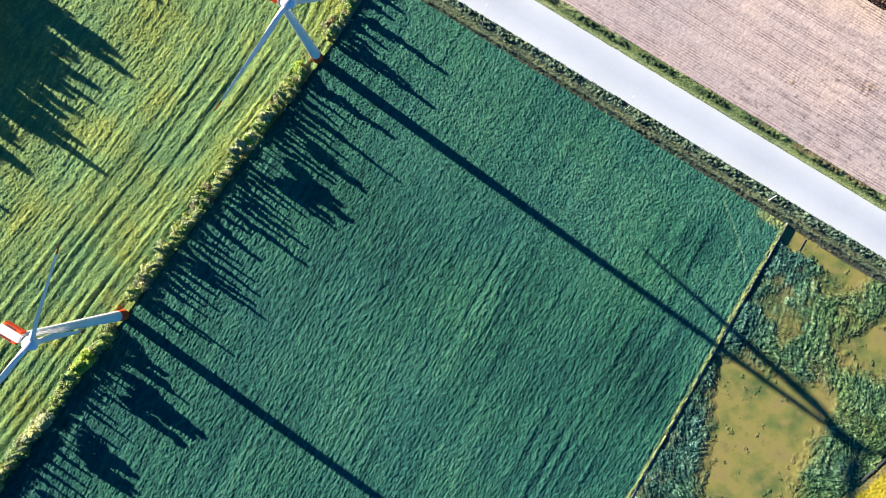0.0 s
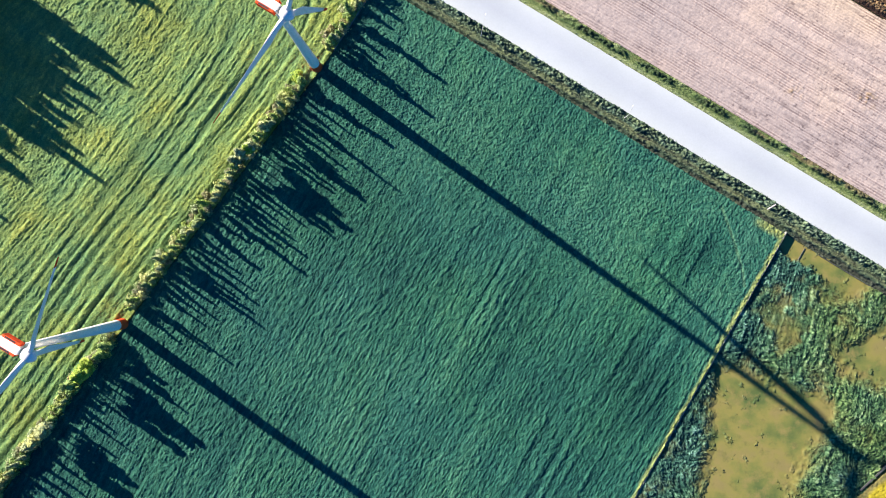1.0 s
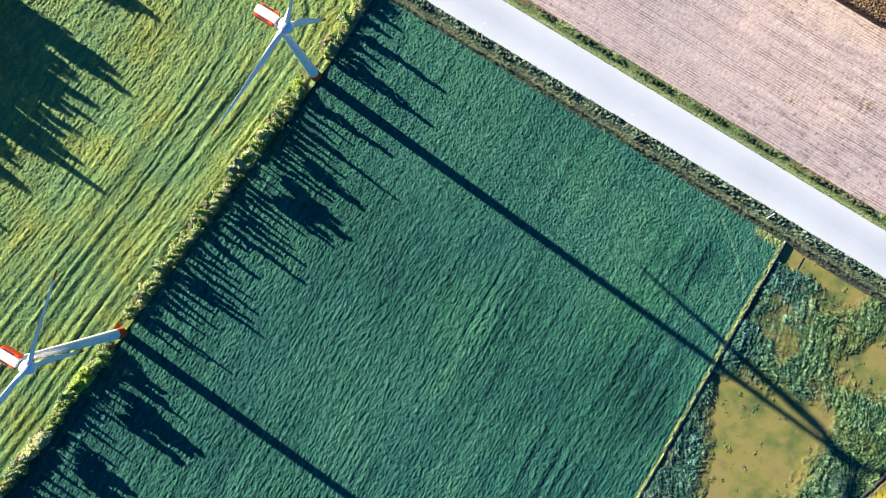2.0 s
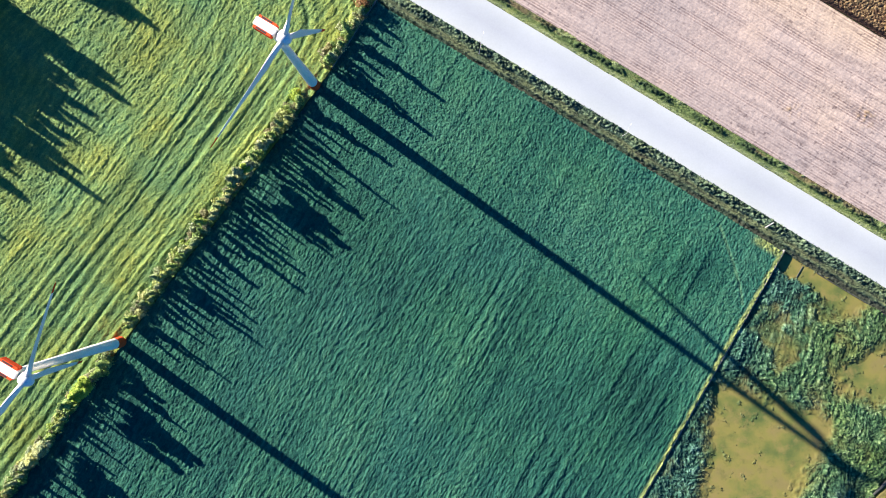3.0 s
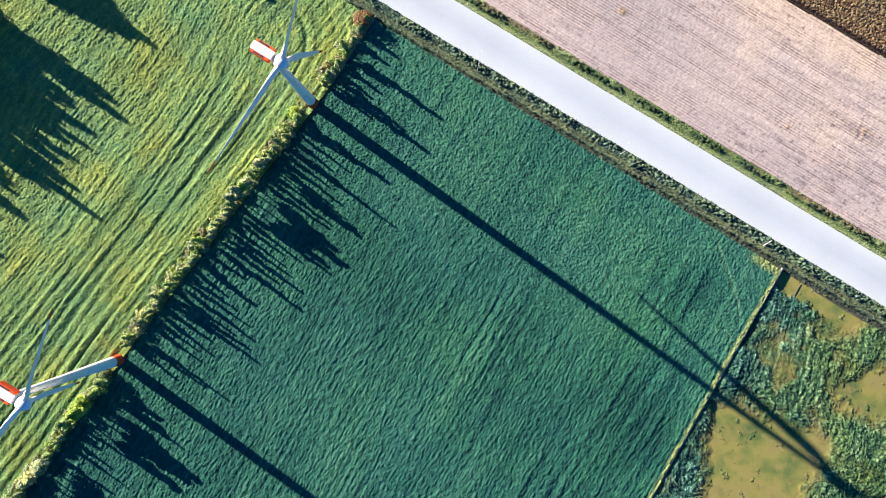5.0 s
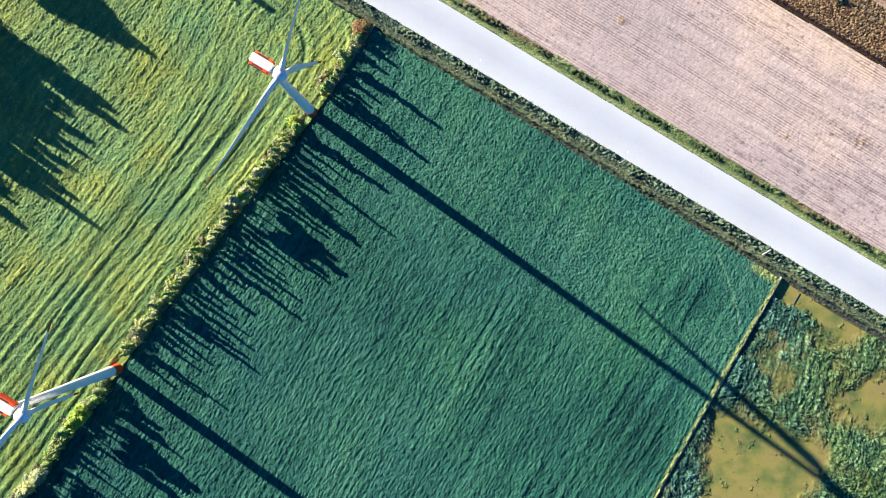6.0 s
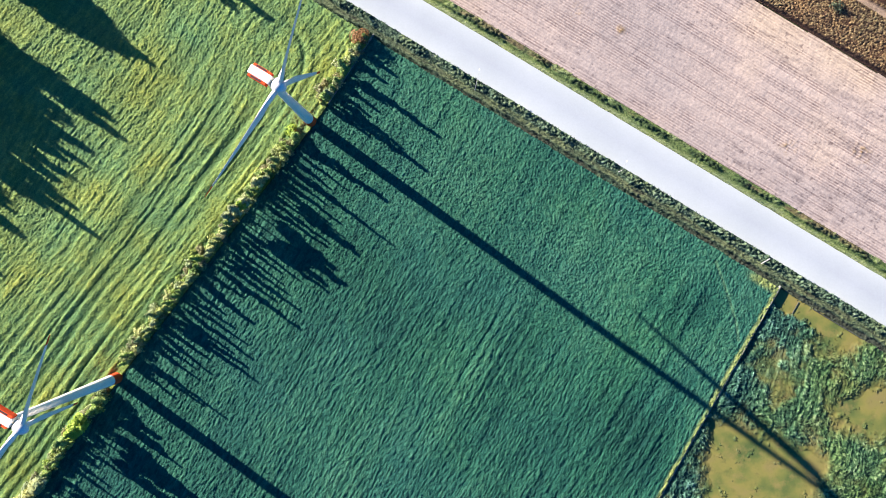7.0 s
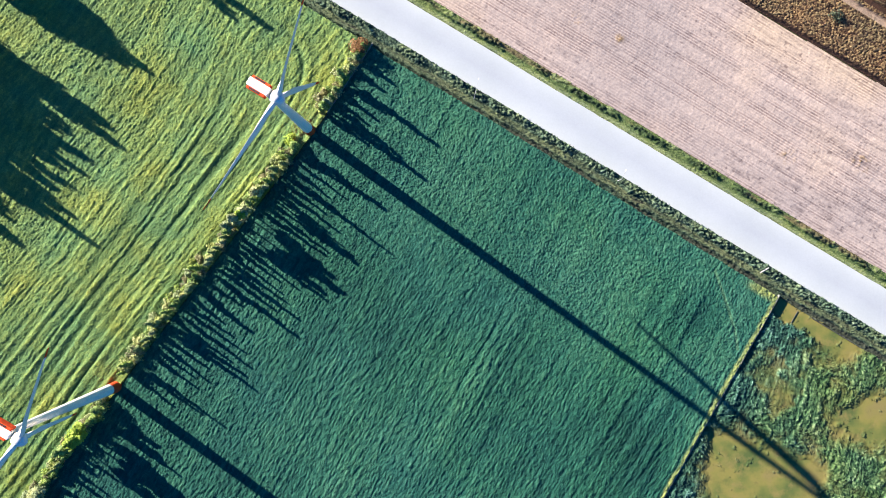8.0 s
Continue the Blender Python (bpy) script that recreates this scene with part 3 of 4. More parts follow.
def marsh_height(x, y):
    shore = shore_gap(x, y)
    turn = radians(75) + 0.9 * (soft_noise(x, y, 9, 149) - 0.5)
    a, b = x * np.cos(turn) + y * np.sin(turn), -x * np.sin(turn) + y * np.cos(turn)
    h, tag = tufts(x, y, 0.70, 143, 0.8)
    h2, tag2 = tufts(x, y, 2.4, 145, 0.8)
    furrows = soft_noise(b / 0.75, a / 3.2, 1.0, 146)
    ribs = soft_noise(b / 0.42, a / 1.8, 1.0, 147)
    bare = np.zeros(x.shape)                        # drying mud between the weeds
    for u, v, size in ((1376, 520, 4.6), (1392, 568, 3.8), (1372, 548, 2.6), (1474, 508, 4.4), (1388, 598, 2.8), (1330, 668, 3.0), (1452, 668, 3.6)):
        c = flat(u, v)
        bare += np.exp(-(((x - c[0]) ** 2 + (y - c[1]) ** 2) / size ** 2))
    bare = 0.60 * smoothstep(0.28, 1.15, bare + 2.2 * (cloud(x, y, 2.6, 150, 4) - 0.5))
    wall = side(x, y, *WALL_E)
    corner = np.hypot(x - WALL_E[0][0], y - WALL_E[0][1])
    reach = 4.9 - 3.3 * (1 - smoothstep(9, 22, corner))       # the weeds stand close to the water by the corner
    mud = np.maximum(smoothstep(-reach, 0.2, shore + 2.2 * (cloud(x, y, 0.9, 153) - 0.5)), bare)
    islets = smoothstep(0.68, 0.80, cloud(x, y, 1.5, 148, 4) - 0.02 * np.clip(shore, 0, 5) + 0.40 * (cloud(x, y, 5, 144) - 0.5)) * (shore > -1.0)
    bank = (1 - smoothstep(1.0, 7.0, wall)) * smoothstep(8, 34, corner) * (1 - smoothstep(-7, -2, shore))     # silt has built up along the foot of the wall
    grow = (1 - mud) * (0.35 + 0.65 * smoothstep(0.3, 1.7, wall + 0.8 * (cloud(x, y, 3, 154) - 0.5)))     # low weeds at the foot of the wall
    z = -0.54 + 0.10 * (1 - smoothstep(-1.5, 0.3, shore)) + 0.46 * bank + grow * (0.20 * h + 0.20 * h2 + 0.34 * furrows + 0.16 * ribs) + islets * (0.10 + 0.10 * h)
    cool = np.clip(0.34 + 0.60 * (1 - smoothstep(3, 17, wall)) + 0.9 * (cloud(x, y, 9, 151) - 0.5), 0, 1)
    # low gaps and furrows darker, clump tops paler: shade painted into the weeds
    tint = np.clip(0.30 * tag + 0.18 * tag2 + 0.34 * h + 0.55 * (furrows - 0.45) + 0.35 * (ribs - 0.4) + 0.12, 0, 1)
    return z, {"tuft": tint, "other": np.clip(mud + 0.30 * smoothstep(0.5, 0.8, cloud(x, y, 4, 152)) - 0.35 * islets, 0, 1), "cool": cool}


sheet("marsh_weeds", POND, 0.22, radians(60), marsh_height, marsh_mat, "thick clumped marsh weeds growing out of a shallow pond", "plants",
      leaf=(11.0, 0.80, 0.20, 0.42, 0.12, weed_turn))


def water_level(x, y):
    return np.full(x.shape, -0.52), {}


sheet("water", POND, 0.5, radians(60), water_level, water_mat, "still turbid brown pond water with floating scum", "water", kind="structure")


def strip(name, a, b, width, low, high, mat, label, category, steps=24, rough=0.03):
    """A long wall or kerb with slightly uneven edges and a chamfered top."""
    bm = bmesh.new()
    e = (b - a) / np.hypot(*(b - a))
    n = np.array((-e[1], e[0]))
    rings = []
    for i in range(steps + 1):
        p = a + (b - a) * i / steps
        w = width / 2 + rough * noise.noise((i * 0.9, p[0], 0))
        t = high + rough * noise.noise((i * 0.7, p[1], 5))
        ring = [(-w, low), (w, low), (w, t - 0.05), (w - 0.05, t), (-w + 0.05, t), (-w, t - 0.05)]
        rings.append([bm.verts.new((*(p + n * k), z)) for k, z in ring])
    for p, q in zip(rings, rings[1:]):
        for k in range(6):
            bm.faces.new((p[k], q[k], q[(k + 1) % 6], p[(k + 1) % 6]))
    bm.faces.new(rings[0])
    bm.faces.new(rings[-1][::-1])
    return tagged(part(name, bm, mat), label, category, kind="structure")


strip("wall_east", WALL_E[0], WALL_E[1], 0.32, -1.8, 0.46, concrete_mat, "low weathered concrete wall between the crop and the pond", "wall")
strip("kerb", flat(1452, 436), flat(1640, 550), 0.22, -1.8, -0.30, stone_mat, "concrete edge of the pond below the road verge", "kerb")
strip("wall_corner", flat(1640, 745), flat(1524, 852), 0.5, -1.8, 0.20, stone_mat, "grey concrete retaining wall at the pond's far side", "wall")
strip("wall_west", flat(674, -50), flat(593, 74), 0.30, -0.4, 0.75, concrete_mat, "thin concrete wall under the hedge beside the crop", "wall")

strip("sluice_wall", flat(1427, 424), flat(1414, 447), 0.14, -1.8, -0.36, grille_mat, "short dark weir wall between the pond and its inlet", "wall", steps=6)

YELLOW = [flat(*p) for p in ((1524, 858), (1640, 752), (1760, 860), (1700, 1010), (1490, 1010), (1488, 880))]


def yellow_height(x, y):
    h, tag = tufts(x, y, 0.55, 151, 0.85)
    edge = line_gap(x, y, [YELLOW[5], YELLOW[0], YELLOW[1]]) + 1.4 * (cloud(x, y, 2.5, 152) - 0.5)
    return 0.1 + 0.16 * h + 0.2 * cloud(x, y, 3, 153), {"tuft": 0.35 + 0.6 * tag, "other": 0.85 * (1 - smoothstep(1.0, 2.2, edge))}


sheet("yellow_crop", YELLOW, 0.25, 0.0, yellow_height, yellow_mat, "patch of bright yellow flowering crop", "crop")

# ---------------------------------------------------------------- wind turbines
FRONT = Vector((0.858, -0.514, 0.0))             # the way the rotors face
HUB_Z, OVERHANG, BLADE = 53.4, 2.5, 24.8


def tube(bm, rings, sides=20, cap=True):
    """A turned body: rings of (centre, radius, axis_x, axis_y)."""
    made = []
    for c, r, ax, ay in rings:
        made.append([bm.verts.new(c + ax * (r * math.cos(2 * math.pi * k / sides)) + ay * (r * math.sin(2 * math.pi * k / sides))) for k in range(sides)])
    for p, q in zip(made, made[1:]):
        for k in range(sides):
            bm.faces.new((p[k], p[(k + 1) % sides], q[(k + 1) % sides], q[k]))
    if cap:
        bm.faces.new(made[0][::-1])
        bm.faces.new(made[-1])


EX, EY, EZ = Vector((1, 0, 0)), Vector((0, 1, 0)), Vector((0, 0, 1))


def upright(bm, spec, sides=28):
    tube(bm, [(Vector((0, 0, z)), r, EX, EY) for z, r in spec], sides)


def blade_section(r):
    """Chord, thickness and twist of a blade at the fraction r of its length."""
    if r < 0.06:
        return 1.15, 1.10, 0.0
    chord = 1.15 + (2.5 - 1.15) * min(1, (r - 0.06) / 0.14) if r < 0.2 else 2.5 - 1.95 * ((r - 0.2) / 0.8) ** 0.85
    thick = max(0.10, 1.1 - 3.4 * (r - 0.06)) if r < 0.3 else 0.30 * (1 - r) + 0.06
    return chord, thick, 14 * (1 - r)


def blade_mesh(name, r0, r1, mat, parent, label=""):
    """A stretch of a blade along +Z, flat in the plane of X."""
    bm = bmesh.new()
    rings = []
    for i in range(13):
        r = r0 + (r1 - r0) * i / 12
        c, t, w = blade_section(r)
        if r1 == 1.0 and i == 12:
            c *= 0.4
        spin = Matrix.Rotation(radians(w), 3, "Z")
        ring = []
        for k in range(14):
            a = 2 * math.pi * k / 14
            px = c * (0.5 * math.cos(a) - 0.16 * min(1, max(0, (r - 0.06) / 0.14)))
            py = 0.5 * t * math.sin(a) * (1.0 if r < 0.08 else 0.55 + 0.45 * math.cos(a))
            ring.append(bm.verts.new(spin @ Vector((px, py, 0)) + Vector((0, 0, 0.9 + r * (BLADE - 0.9)))))
        rings.append(ring)
    for p, q in zip(rings, rings[1:]):
        for k in range(14):
            bm.faces.new((p[k], p[(k + 1) % 14], q[(k + 1) % 14], q[k]))
    bm.faces.new(rings[0][::-1])
    bm.faces.new(rings[-1])
    return part(name, bm, mat, parent, label, smooth=True)


def rounded_box(lo, hi, bevel=0.25):
    bm = bmesh.new()
    bmesh.ops.create_cube(bm, size=1.0)
    for v in bm.verts:
        v.co = Vector([lo[i] + (v.co[i] + 0.5) * (hi[i] - lo[i]) for i in range(3)])
    if bevel:
        bmesh.ops.bevel(bm, geom=bm.edges[:], offset=bevel, segments=3, affect="EDGES", profile=0.6)
    return bm


def wind_turbine(at, turn_deg, label):
    """Tower at the origin; the rotor faces local +X."""
    base = new("wind_turbine")
    base.matrix_world = Matrix.Translation(at) @ Matrix.Rotation(math.atan2(FRONT.y, FRONT.x), 4, "Z")
    bm = bmesh.new()
    upright(bm, [(-0.4, 1.62), (0.12, 1.62), (0.16, 1.58)])
    part("foundation", bm, stone_mat, base, "round concrete foundation")
    bm = bmesh.new()
    upright(bm, [(0.2, 1.38), (5.0, 1.30)])
    part("tower_foot", bm, red_mat, base, "orange-red painted foot of the tower", smooth=False)
    bm = bmesh.new()
    upright(bm, [(5.0, 1.29), (17, 1.12), (17.02, 1.14), (17.25, 1.14), (17.27, 1.12), (34, 0.88), (34.02, 0.90), (34.22, 0.90), (34.24, 0.88), (HUB_Z - 1.2, 0.70)])
    part("tower", bm, white_mat, base)
    # nacelle
    body = part("nacelle", rounded_box((-3.6, -0.85, HUB_Z - 1.25), (1.0, 0.85, HUB_Z + 1.35), 0.3), white_mat, base, smooth=False)
    for s in (-1, 1):
        bm = rounded_box((-3.3, min(s * 0.7, s * 1.36), HUB_Z - 0.9), (0.5, max(s * 0.7, s * 1.36), HUB_Z + 1.12), 0.08)
        part("side_panel", bm, red_mat, body, "red side panel")
        bm = rounded_box((-2.7, min(s * 0.95, s * 1.27), HUB_Z + 1.0), (-0.5, max(s * 0.95, s * 1.27), HUB_Z + 1.18), 0.03)
        part("grille", bm, grille_mat, body, "dark cooling grille")
    bm = rounded_box((-3.72, -0.6, HUB_Z - 0.7), (-3.5, 0.6, HUB_Z + 0.8), 0.08)
    part("rear_cover", bm, red_mat, body, "red rear cover")
    bm = bmesh.new()
    tube(bm, [(Vector((-3.2, 0.0, HUB_Z + z)), 0.05, EX, EY) for z in (1.2, 2.3)], 8)
    part("wind_vane", bm, steel_mat, body)
    # rotor
    bm = bmesh.new()
    c = Vector((OVERHANG, 0, HUB_Z))
    tube(bm, [(c + EX * x, r, EY, EZ) for x, r in ((-1.2, 1.05), (-0.9, 1.3), (0.0, 1.38), (0.6, 1.25), (1.1, 0.9), (1.45, 0.45), (1.55, 0.1))], 20)
    hub = part("rotor_hub", bm, white_mat, base, smooth=True)
    for k in range(3):
        a = radians(turn_deg + 120 * k)
        m = Matrix.Translation(c) @ Matrix.Rotation(-a, 4, "X") @ Matrix.Rotation(radians(90), 4, "Z")
        b = blade_mesh("blade", 0.0, 0.90, white_mat, hub)
        b.matrix_local = m
        tip = blade_mesh("blade_tip", 0.90, 1.0, red_mat, hub, "red blade tip")
        tip.matrix_local = m
    return tagged(base, label, "wind turbine", "wind turbines beside the hedge")


wind_turbine(plan(563, 104), 40, "white wind turbine with red blade tips beside the hedge")
wind_turbine(plan(221, 557), 60, "white wind turbine with an orange-red tower foot beside the hedge")

# ---------------------------------------------------------------- trees and hedges
def leaf_cloud(rng, count, place, size):
    """Leaf clumps: small bent quads that face outwards, each an island of its own."""
    verts, faces = [], []
    for _ in range(count):
        c, out = place(rng)
        s = size * rng.uniform(0.6, 1.3)
        out = out.normalized() + Vector((rng.gauss(0, 0.34), rng.gauss(0, 0.34), rng.gauss(0, 0.34) + 0.2))
        q = out.to_track_quat("Z", "Y").to_matrix() @ Matrix.Rotation(rng.uniform(0, 6.3), 3, "Z")
        k = len(verts)
        for px, py, pz in ((-1, -0.5, -0.2), (0.1, -0.75, 0.05), (1, 0.0, -0.25), (0.2, 0.75, 0.05), (-0.9, 0.45, -0.1)):
            verts.append(c + q @ (Vector((px, py, pz)) * s))
        faces += [(k, k + 1, k + 3, k + 4), (k + 1, k + 2, k + 3)]
    me = bpy.data.meshes.new("crown")
    me.from_pydata(verts, [], faces)
    return me


def tree_thing(name, seed, tall, crown_from, radius, count, leaf, mat, label, lean=0.4, limbs=5, blobs=9, taper=0.6):
    """A tapered trunk with limbs and a crown of leaf clumps, standing at the origin."""
    rng = random.Random(seed)
    base = new(name)
    tip = Vector((rng.uniform(-lean, lean), rng.uniform(-lean, lean), tall * 0.96))
    bm = bmesh.new()
    r0 = 0.012 * tall + 0.05

    def stem(a, b, ra, rb):
        way = (b - a).normalized()
        ax = way.orthogonal().normalized()
        ay = way.cross(ax)
        tube(bm, [(a + (b - a) * t + ax * (0.15 * math.sin(5 * t) * (b - a).length * 0.08), ra + (rb - ra) * t, ax, ay) for t in (0, 0.33, 0.66, 1.0)], 7)

    stem(Vector((0, 0, -0.2)), tip, r0, r0 * 0.15)
    ends = []
    for i in range(limbs):
        t = crown_from + (0.92 - crown_from) * (i + 0.5) / limbs
        a = tip * t
        turn = i * 2.4 + rng.uniform(-0.5, 0.5)
        reach = radius * rng.uniform(0.6, 0.95) * (1 - taper * max(0, (t - crown_from) / (1 - crown_from)))
        e = a + Vector((math.cos(turn) * reach, math.sin(turn) * reach, reach * rng.uniform(0.4, 0.9)))
        stem(a, e, r0 * 0.35, 0.02)
        ends.append(e)
    part("trunk", bm, bark_mat, base)
    heads = []
    for i in range(blobs):
        t = crown_from + (1 - crown_from) * (i + rng.uniform(0.2, 0.8)) / blobs
        spread = radius * (1 - taper * ((t - crown_from) / (1 - crown_from))) * (0.55 if t < crown_from + 0.1 else 1.0)
        a = rng.uniform(0, 6.3)
        off = spread * rng.uniform(0.1, 0.62)
        heads.append((tip * t + Vector((math.cos(a) * off, math.sin(a) * off, 0)), spread * rng.uniform(0.45, 0.8)))

    def place(r):
        c, s = r.choice(heads)
        while True:
            p = Vector((r.uniform(-1, 1), r.uniform(-1, 1), r.uniform(-1, 1)))
            if 0.15 < p.length < 1:
                break
        return c + Vector((p.x * s, p.y * s, p.z * s * 1.25)), p

    me = leaf_cloud(rng, count, place, leaf)
    me.materials.append(mat)
    crown = new("crown", me)
    crown.parent = base
    return tagged(base, label, "tree" if tall > 5 else "bush")


slim = [tree_thing("slim_tree", 300 + i, 10.0, 0.22, 1.15, 900, 0.27, leaf_mats[i % 3], "tall slim hedge tree with sparse olive leaves", 0.6, 8, 20, 0.80) for i in range(5)]
crowned = [tree_thing("crowned_tree", 350 + i, 10.0, 0.42, 1.3, 1000, 0.27, (leaf_mats[1], lime_leaf_mat, leaf_mats[0], leaf_mats[2])[i],
                      ("hedge tree with a bare stem and a full green crown", "hedge tree with a full lime-green crown", "hedge tree with a bare stem and an olive crown", "hedge tree with a full pale sandy crown")[i], 0.6, 8, 14, 0.62) for i in range(4)]
bushes = [tree_thing("hedge_bush", 400 + i, 1.05, 0.1, 1.7, 640, 0.22, (*leaf_mats, twig_leaf_mat)[i % 4], "dense sunlit hedge bush of yellow-green and olive leaves", 0.3, 6, 9, 0.35) for i in range(8)]
for ob in slim + crowned + bushes:
    ob.location = (-400, 400 + 10 * (slim + crowned + bushes).index(ob), -0.1)


def put(model, at, height_scale, width_scale, turn, group):
    ob = copy_thing(model, Matrix.Translation(at) @ Matrix.Rotation(turn, 4, "Z") @ Matrix.Diagonal((width_scale, width_scale, height_scale, 1)))
    return tagged(ob, group=group)


# along each stretch: metres from its north end, height, breadth
SECTIONS = (
    ((671, -42), (591, 78), ((1.0, 3.6, 0.9), (4.0, 4.5, 0.9), (7.0, 4.2, 0.8), (10.2, 10.4, 1.0), (11.2, 4.8, 0.7), (13.4, 5.0, 0.7), (15.7, 4.6, 0.7), (17.0, 8.0, 0.9), (18.7, 10.6, 1.0), (19.9, 5.5, 0.7))),
    ((548, 138), (240, 540), ((0.3, 9.3, 1.6), (1.8, 5.0, 0.7), (3.4, 6.5, 0.6), (5.2, 5.5, 0.7), (7.4, 12.2, 0.7), (7.9, 9.3, 0.7), (9.3, 6.0, 0.6), (10.9, 7.8, 0.7), (12.4, 7.0, 0.7), (14.0, 10.3, 1.3), (11.6, 5.2, 0.5), (13.2, 8.6, 0.5), (15.2, 6.0, 0.5), (16.6, 8.0, 0.7),
                             (18.2, 8.2, 0.8), (20.0, 8.6, 1.3), (21.6, 9.4, 1.5), (23.4, 11.2, 1.5), (25.0, 10.0, 1.3), (26.4, 10.1, 0.9), (28.0, 8.0, 0.6), (29.6, 6.2, 0.6), (31.4, 7.2, 0.6), (33.0, 8.0, 0.6), (34.5, 9.1, 0.8), (36.0, 7.2, 0.8),
                             (38.1, 10.4, 1.0), (40.4, 5.2, 0.7), (43.2, 6.7, 1.0), (45.6, 4.6, 0.8), (47.8, 6.0, 0.7), (49.2, 7.6, 0.6), (51.0, 8.8, 0.7), (52.8, 7.1, 0.7), (54.3, 8.9, 0.9), (55.4, 10.7, 0.9), (57.8, 5.9, 0.8), (59.4, 7.0, 0.6), (61.2, 5.4, 0.6), (63.0, 6.4, 0.7),
                             (66.7, 9.9, 0.7), (67.6, 7.9, 0.7), (69.8, 5.6, 0.7))),
    ((215, 590), (0, 872), ((1.6, 6.4, 1.2), (3.4, 7.2, 1.5), (4.5, 9.0, 0.9), (7.6, 8.4, 1.6), (9.3, 11.6, 1.8), (10.8, 11.0, 2.0), (12.4, 11.2, 1.5), (14.6, 6.0, 0.7), (18.6, 5.4, 0.7), (20.2, 7.4, 0.6), (24.0, 6.4, 1.0),
                            (25.6, 8.0, 1.5), (27.3, 8.8, 1.7), (29.0, 9.6, 1.7), (30.4, 10.0, 1.4), (33.0, 6.0, 0.8), (35.6, 6.6, 0.8), (38.1, 7.4, 0.7), (40.6, 6.3, 0.8), (43.5, 8.8, 1.3), (46.5, 9.4, 1.5), (49.0, 7.0, 1.0), (52.0, 8.0, 1.2))))

LONE = ((156, 645, lime_leaf_mat, 2.5, 621, "bright lime-green rounded bush in the hedge"),
        (74, 756, leaf_mats[2], 2.2, 622, "large pale sandy-green bush in the hedge"),
        (296, 441, leaf_mats[2], 1.6, 623, "pale rounded bush in the hedge beside the meadow"),
        (247, 522, leaf_mats[0], 1.8, 624, "olive bush at the hedge's end by the turbine"),
        (538, 126, lime_leaf_mat, 1.8, 625, "lime-green bush at the hedge's end by the turbine"))
pick = random.Random(7)
for first, last, spots in SECTIONS:
    a, b = flat(*first), flat(*last)
    run = np.hypot(*(b - a))
    e = (b - a) / run
    back = np.array((e[1], -e[0]))                # towards the meadow
    if back[0] > 0:
        back = -back
    for s, tall, wide in spots:
        p = a + e * s + back * pick.uniform(0.9, 1.7)
        kind = pick.choice(crowned if wide >= 1.2 and s > 1 else slim)
        if kind in crowned and first[0] == 215:
            kind = crowned[1] if 5 < s < 11.5 else crowned[0] if s < 20 else crowned[3]
        put(kind, Vector((*p, -0.1)), tall * 1.04 / 10.0, (1.35 if first[0] == 671 else 1.15 if wide < 1.2 and first[0] == 548 else 0.95) * wide * pick.uniform(0.9, 1.1), pick.uniform(0, 6.3), "slim trees in the hedge")
    s = 0.4
    while s < run + (6 if first[0] == 215 else -0.3):
        p = a + e * s + back * pick.uniform(0.9, 3.6)
        k = pick.uniform(0.7, 1.15)
        s += pick.uniform(0.45, 0.85)
        if min(np.hypot(*(p - flat(q[0] - 7, q[1] - 5))) for q in LONE) < 2.1:
            continue
        put(pick.choice(bushes), Vector((*p, -0.1)), k * pick.uniform(1.0, 1.6) * (1.3 if first[0] == 215 else 0.9), k, pick.uniform(0, 6.3), "bushes of the hedge")

# the woodland whose shade falls across the meadow
woods = [tree_thing("woodland_tree", 500 + i, 16.0, 0.12, 4.2, 1500, 0.55, wood_leaf_mat, "tall broad-crowned woodland tree at the meadow's edge", 0.8, 9, 16, 0.55) for i in range(3)]
for ob in woods:
    ob.location = (-400, 300 + 20 * woods.index(ob), -0.1)


def wood_tree(tip_u, tip_v, tall, wide):
    """Stands where a tree of that height would throw its top's shade on the given spot of the plan."""
    if tip_v > 95:                                 # unseen crowns narrowed here to leave lit slits in the shade
        wide *= 0.90
    p = plan(tip_u, tip_v) - SHADE * (tall * 0.96 / math.tan(SUN_UP))
    put(pick.choice(woods), Vector((p.x, p.y, -0.1)), tall / 16.0, 0.90 * wide, pick.uniform(0, 6.3), "woodland trees")


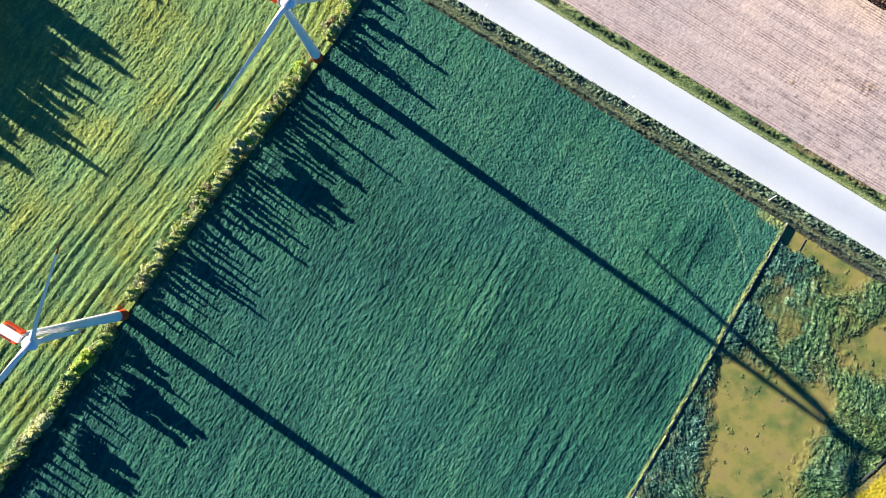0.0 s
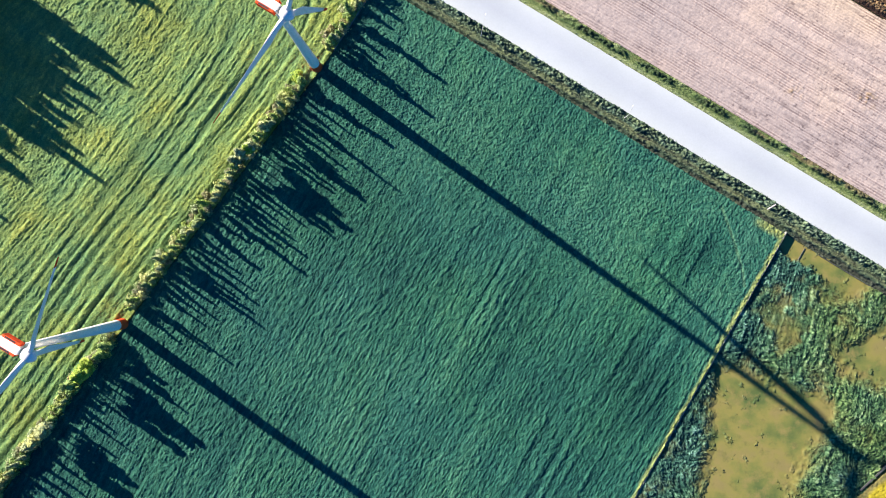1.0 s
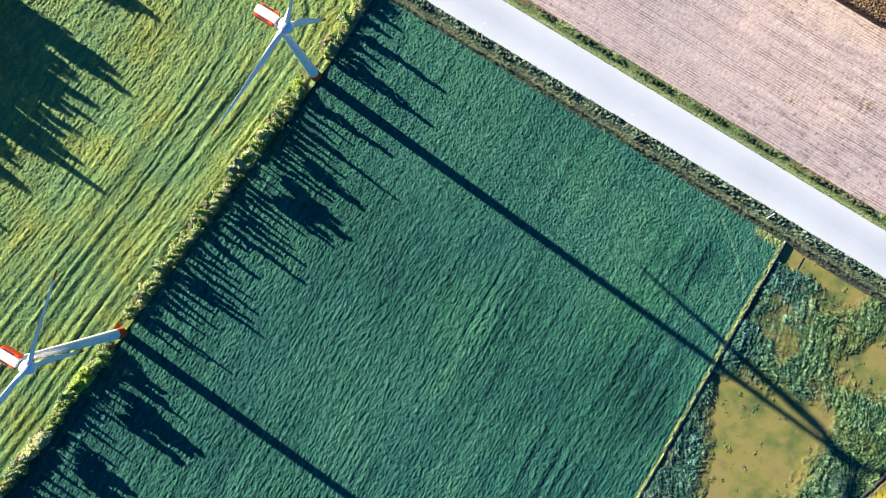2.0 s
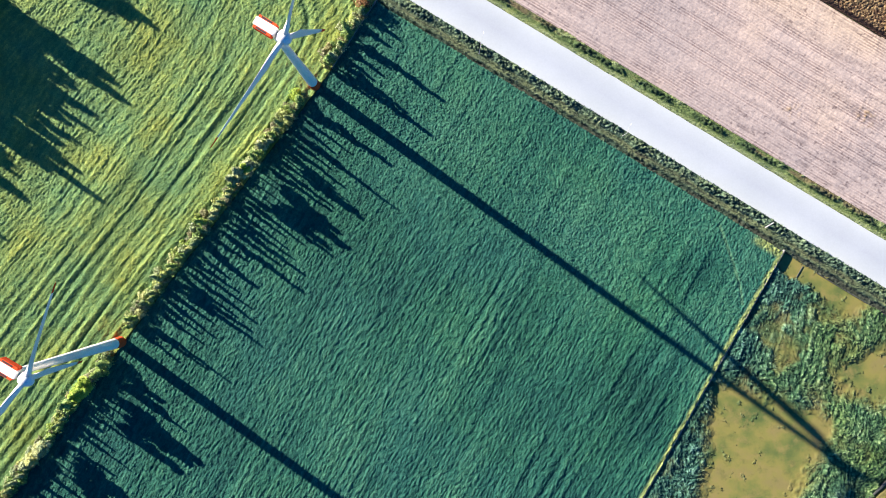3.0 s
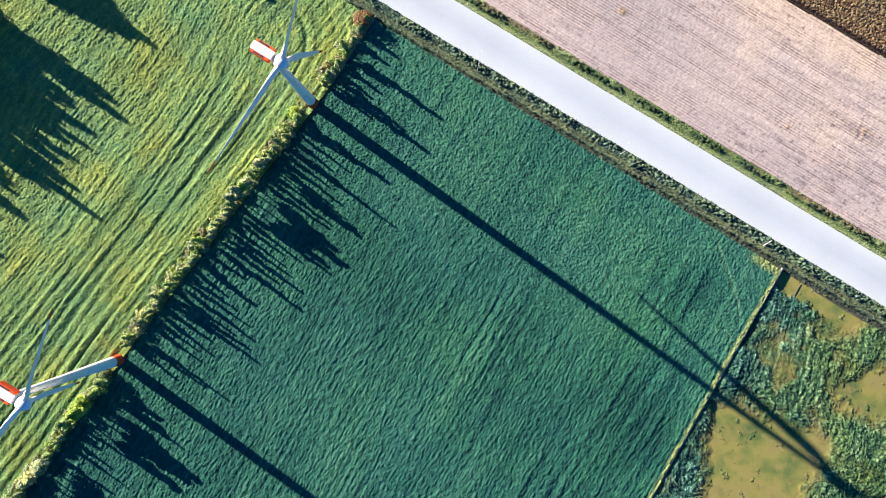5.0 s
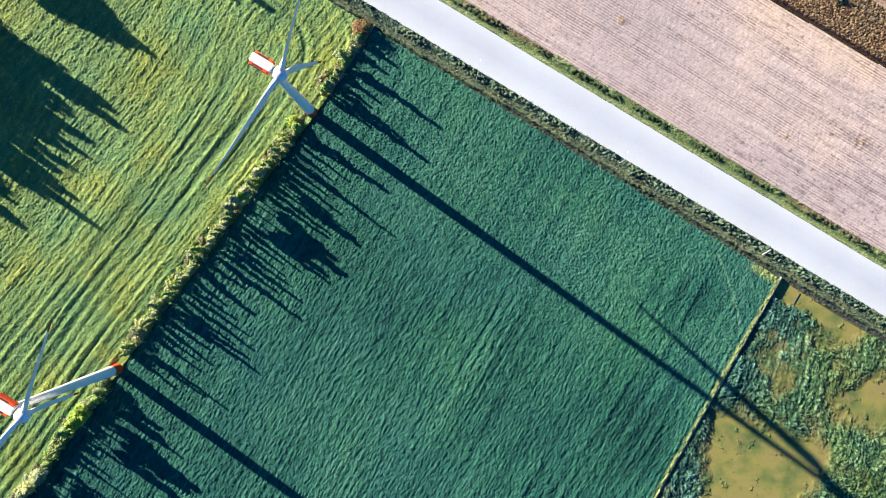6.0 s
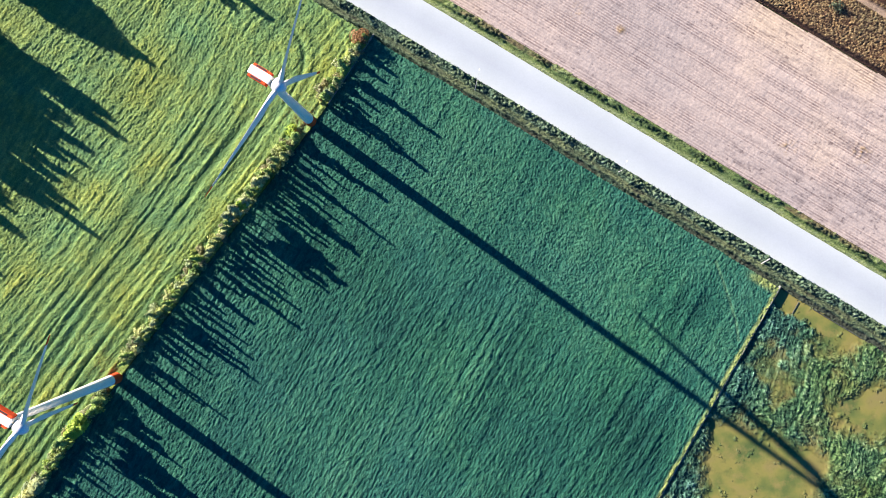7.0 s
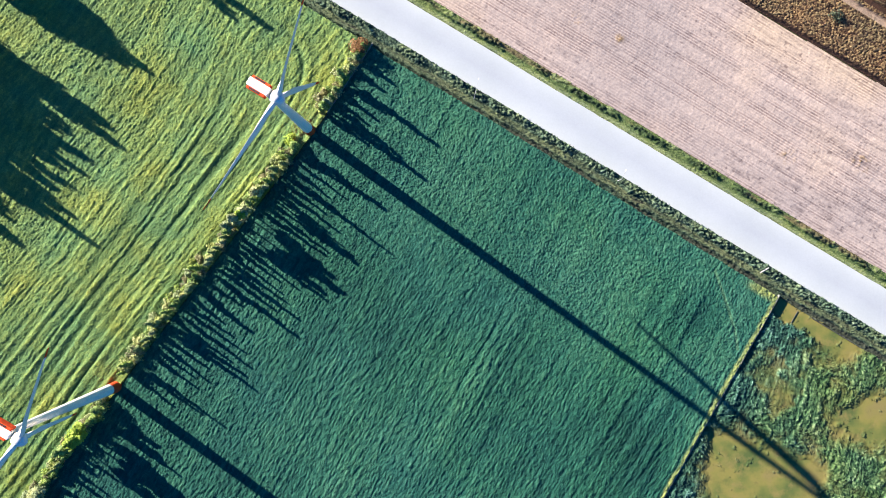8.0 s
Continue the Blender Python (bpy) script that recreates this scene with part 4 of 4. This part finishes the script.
for spec in ((234, 138, 17, 0.8), (205, 100, 18, 1.0), (150, 65, 18, 1.0), (92, 24, 17, 1.0), (140, 150, 18, 0.7), (120, 210, 17, 0.6), (100, 130, 19, 1.2), (60, 66, 18, 1.2), (192, 310, 18, 0.55),
             (150, 262, 17, 0.7), (60, 310, 17, 0.5), (40, 260, 18, 0.7), (60, 190, 19, 1.0), (276, 2, 18, 0.75), (238, -8, 17, 0.6), (205, -24, 17, 0.8), (165, -42, 17, 0.9), (245, -25, 17, 1.1), (215, -55, 17, 1.3), (495, -75, 17, 0.6), (440, -92, 16, 0.6), (20, 380, 15, 0.5),
             (90, 190, 18, 0.8), (70, 240, 18, 0.8), (30, 200, 18, 1.0), (20, 120, 19, 1.2), (100, 70, 18, 1.1), (45, 295, 17, 0.6), (5, 285, 18, 0.8), (150, 110, 17, 0.7), (0, 50, 19, 1.1), (190, -80, 17, 1.0),
             (60, 100, 19, 1.2), (30, 160, 18, 1.0), (110, 160, 18, 0.7), (80, 42, 18, 1.0), (20, 230, 18, 0.9), (40, 6, 18, 1.0), (125, 110, 18, 0.8), (95, 255, 17, 0.5), (-15, 335, 18, 0.6),
             (130, 172, 18, 0.8), (112, 205, 18, 0.7), (60, 218, 18, 0.9), (80, 150, 19, 1.1), (30, 245, 18, 0.8), (128, 268, 18, 0.55), (160, 288, 18, 0.5), (40, 150, 19, 1.2), (0, 180, 19, 1.2),
             (172, 186, 18, 0.45), (150, 214, 18, 0.5), (128, 236, 18, 0.45), (180, 160, 18, 0.6), (30, 90, 18, 1.0)):
    wood_tree(*spec)

# single bushes that stand out of the hedge
for u, v, mat, tall, seed, words in LONE:
    lone = tree_thing("hedge_bush", seed, tall * 1.35, 0.1, 2.0, 1300, 0.22, mat, words, 0.3, 6, 12, 0.35)
    lone.location = plan(u - 7, v - 5, -0.1)

# a rust-red bush at the north end of the hedge
rust = tree_thing("rust_bush", 611, 2.6, 0.1, 3.1, 1300, 0.24, rust_leaf_mat, "rust-red withered bush at the end of the hedge", 0.3, 6, 9, 0.3)
rust.location = plan(648, -45, -0.1)

# a dark shrub that has grown up in the dry crop
shrub = tree_thing("shrub", 612, 0.9, 0.1, 2.4, 420, 0.24, weed_leaf_mat, "dark green shrub grown up among the dry crop", 0.3, 6, 9, 0.35)
shrub.location = plan(1489, -97, 0.1)

for ob in slim + crowned + bushes + woods:
    for o in (*ob.children_recursive, ob):
        bpy.data.objects.remove(o)

# ---------------------------------------------------------------- roadside lamps
def roadside_lamp(at, arm, turn):
    base = new("roadside_lamp")
    base.location = at
    bm = bmesh.new()
    upright(bm, [(-0.2, 0.13), (0.3, 0.13), (0.32, 0.08), (5.2, 0.06)], 10)
    part("pole", bm, steel_mat, base)
    bm = bmesh.new()
    way = Vector((math.cos(turn), math.sin(turn), 0.06))
    ay = way.cross(EZ).normalized()
    tube(bm, [(Vector((0, 0, 5.1)) + way * k, 0.045, ay, EZ) for k in (0, arm * 0.5, arm)], 8)
    part("arm", bm, steel_mat, base)
    bm = rounded_box((-0.25, -0.08, -0.06), (0.25, 0.08, 0.05), 0.03)
    head = part("lamp_head", bm, white_mat, base)
    head.location = Vector((0, 0, 5.1)) + way * arm
    head.rotation_euler = (0, 0, turn)
    return tagged(base, "slender grey roadside lamp with an arm over the road", "street lamp", "roadside lamps")


roadside_lamp(plan(853, 48, 0), 4.0, math.atan2(31, 7))
roadside_lamp(plan(1107, 193, 0), 2.3, math.atan2(16, 7))


def plank(at, turn, length):
    """A weathered board, a little warped, lying on the weeds."""
    bm = bmesh.new()
    rings = []
    for i in range(9):
        t = i / 8 - 0.5
        z = 0.05 * math.sin(3 * t) - 0.04 * (2 * t) ** 2
        rings.append([bm.verts.new((t * length, y, z + dz)) for y, dz in ((-0.13, 0), (0.13, 0), (0.13, 0.05), (0.11, 0.06), (-0.11, 0.06), (-0.13, 0.05))])
    for p, q in zip(rings, rings[1:]):
        for k in range(6):
            bm.faces.new((p[k], q[k], q[(k + 1) % 6], p[(k + 1) % 6]))
    bm.faces.new(rings[0])
    bm.faces.new(rings[-1][::-1])
    ob = part("plank", bm, board_mat)
    ob.matrix_world = Matrix.Translation(at) @ Matrix.Rotation(turn, 4, "Z")
    return tagged(ob, "pale weathered wooden plank laid across the verge weeds", "plank")


plank(plan(1364, 351, 1.05), math.atan2(8, 14), 2.4)
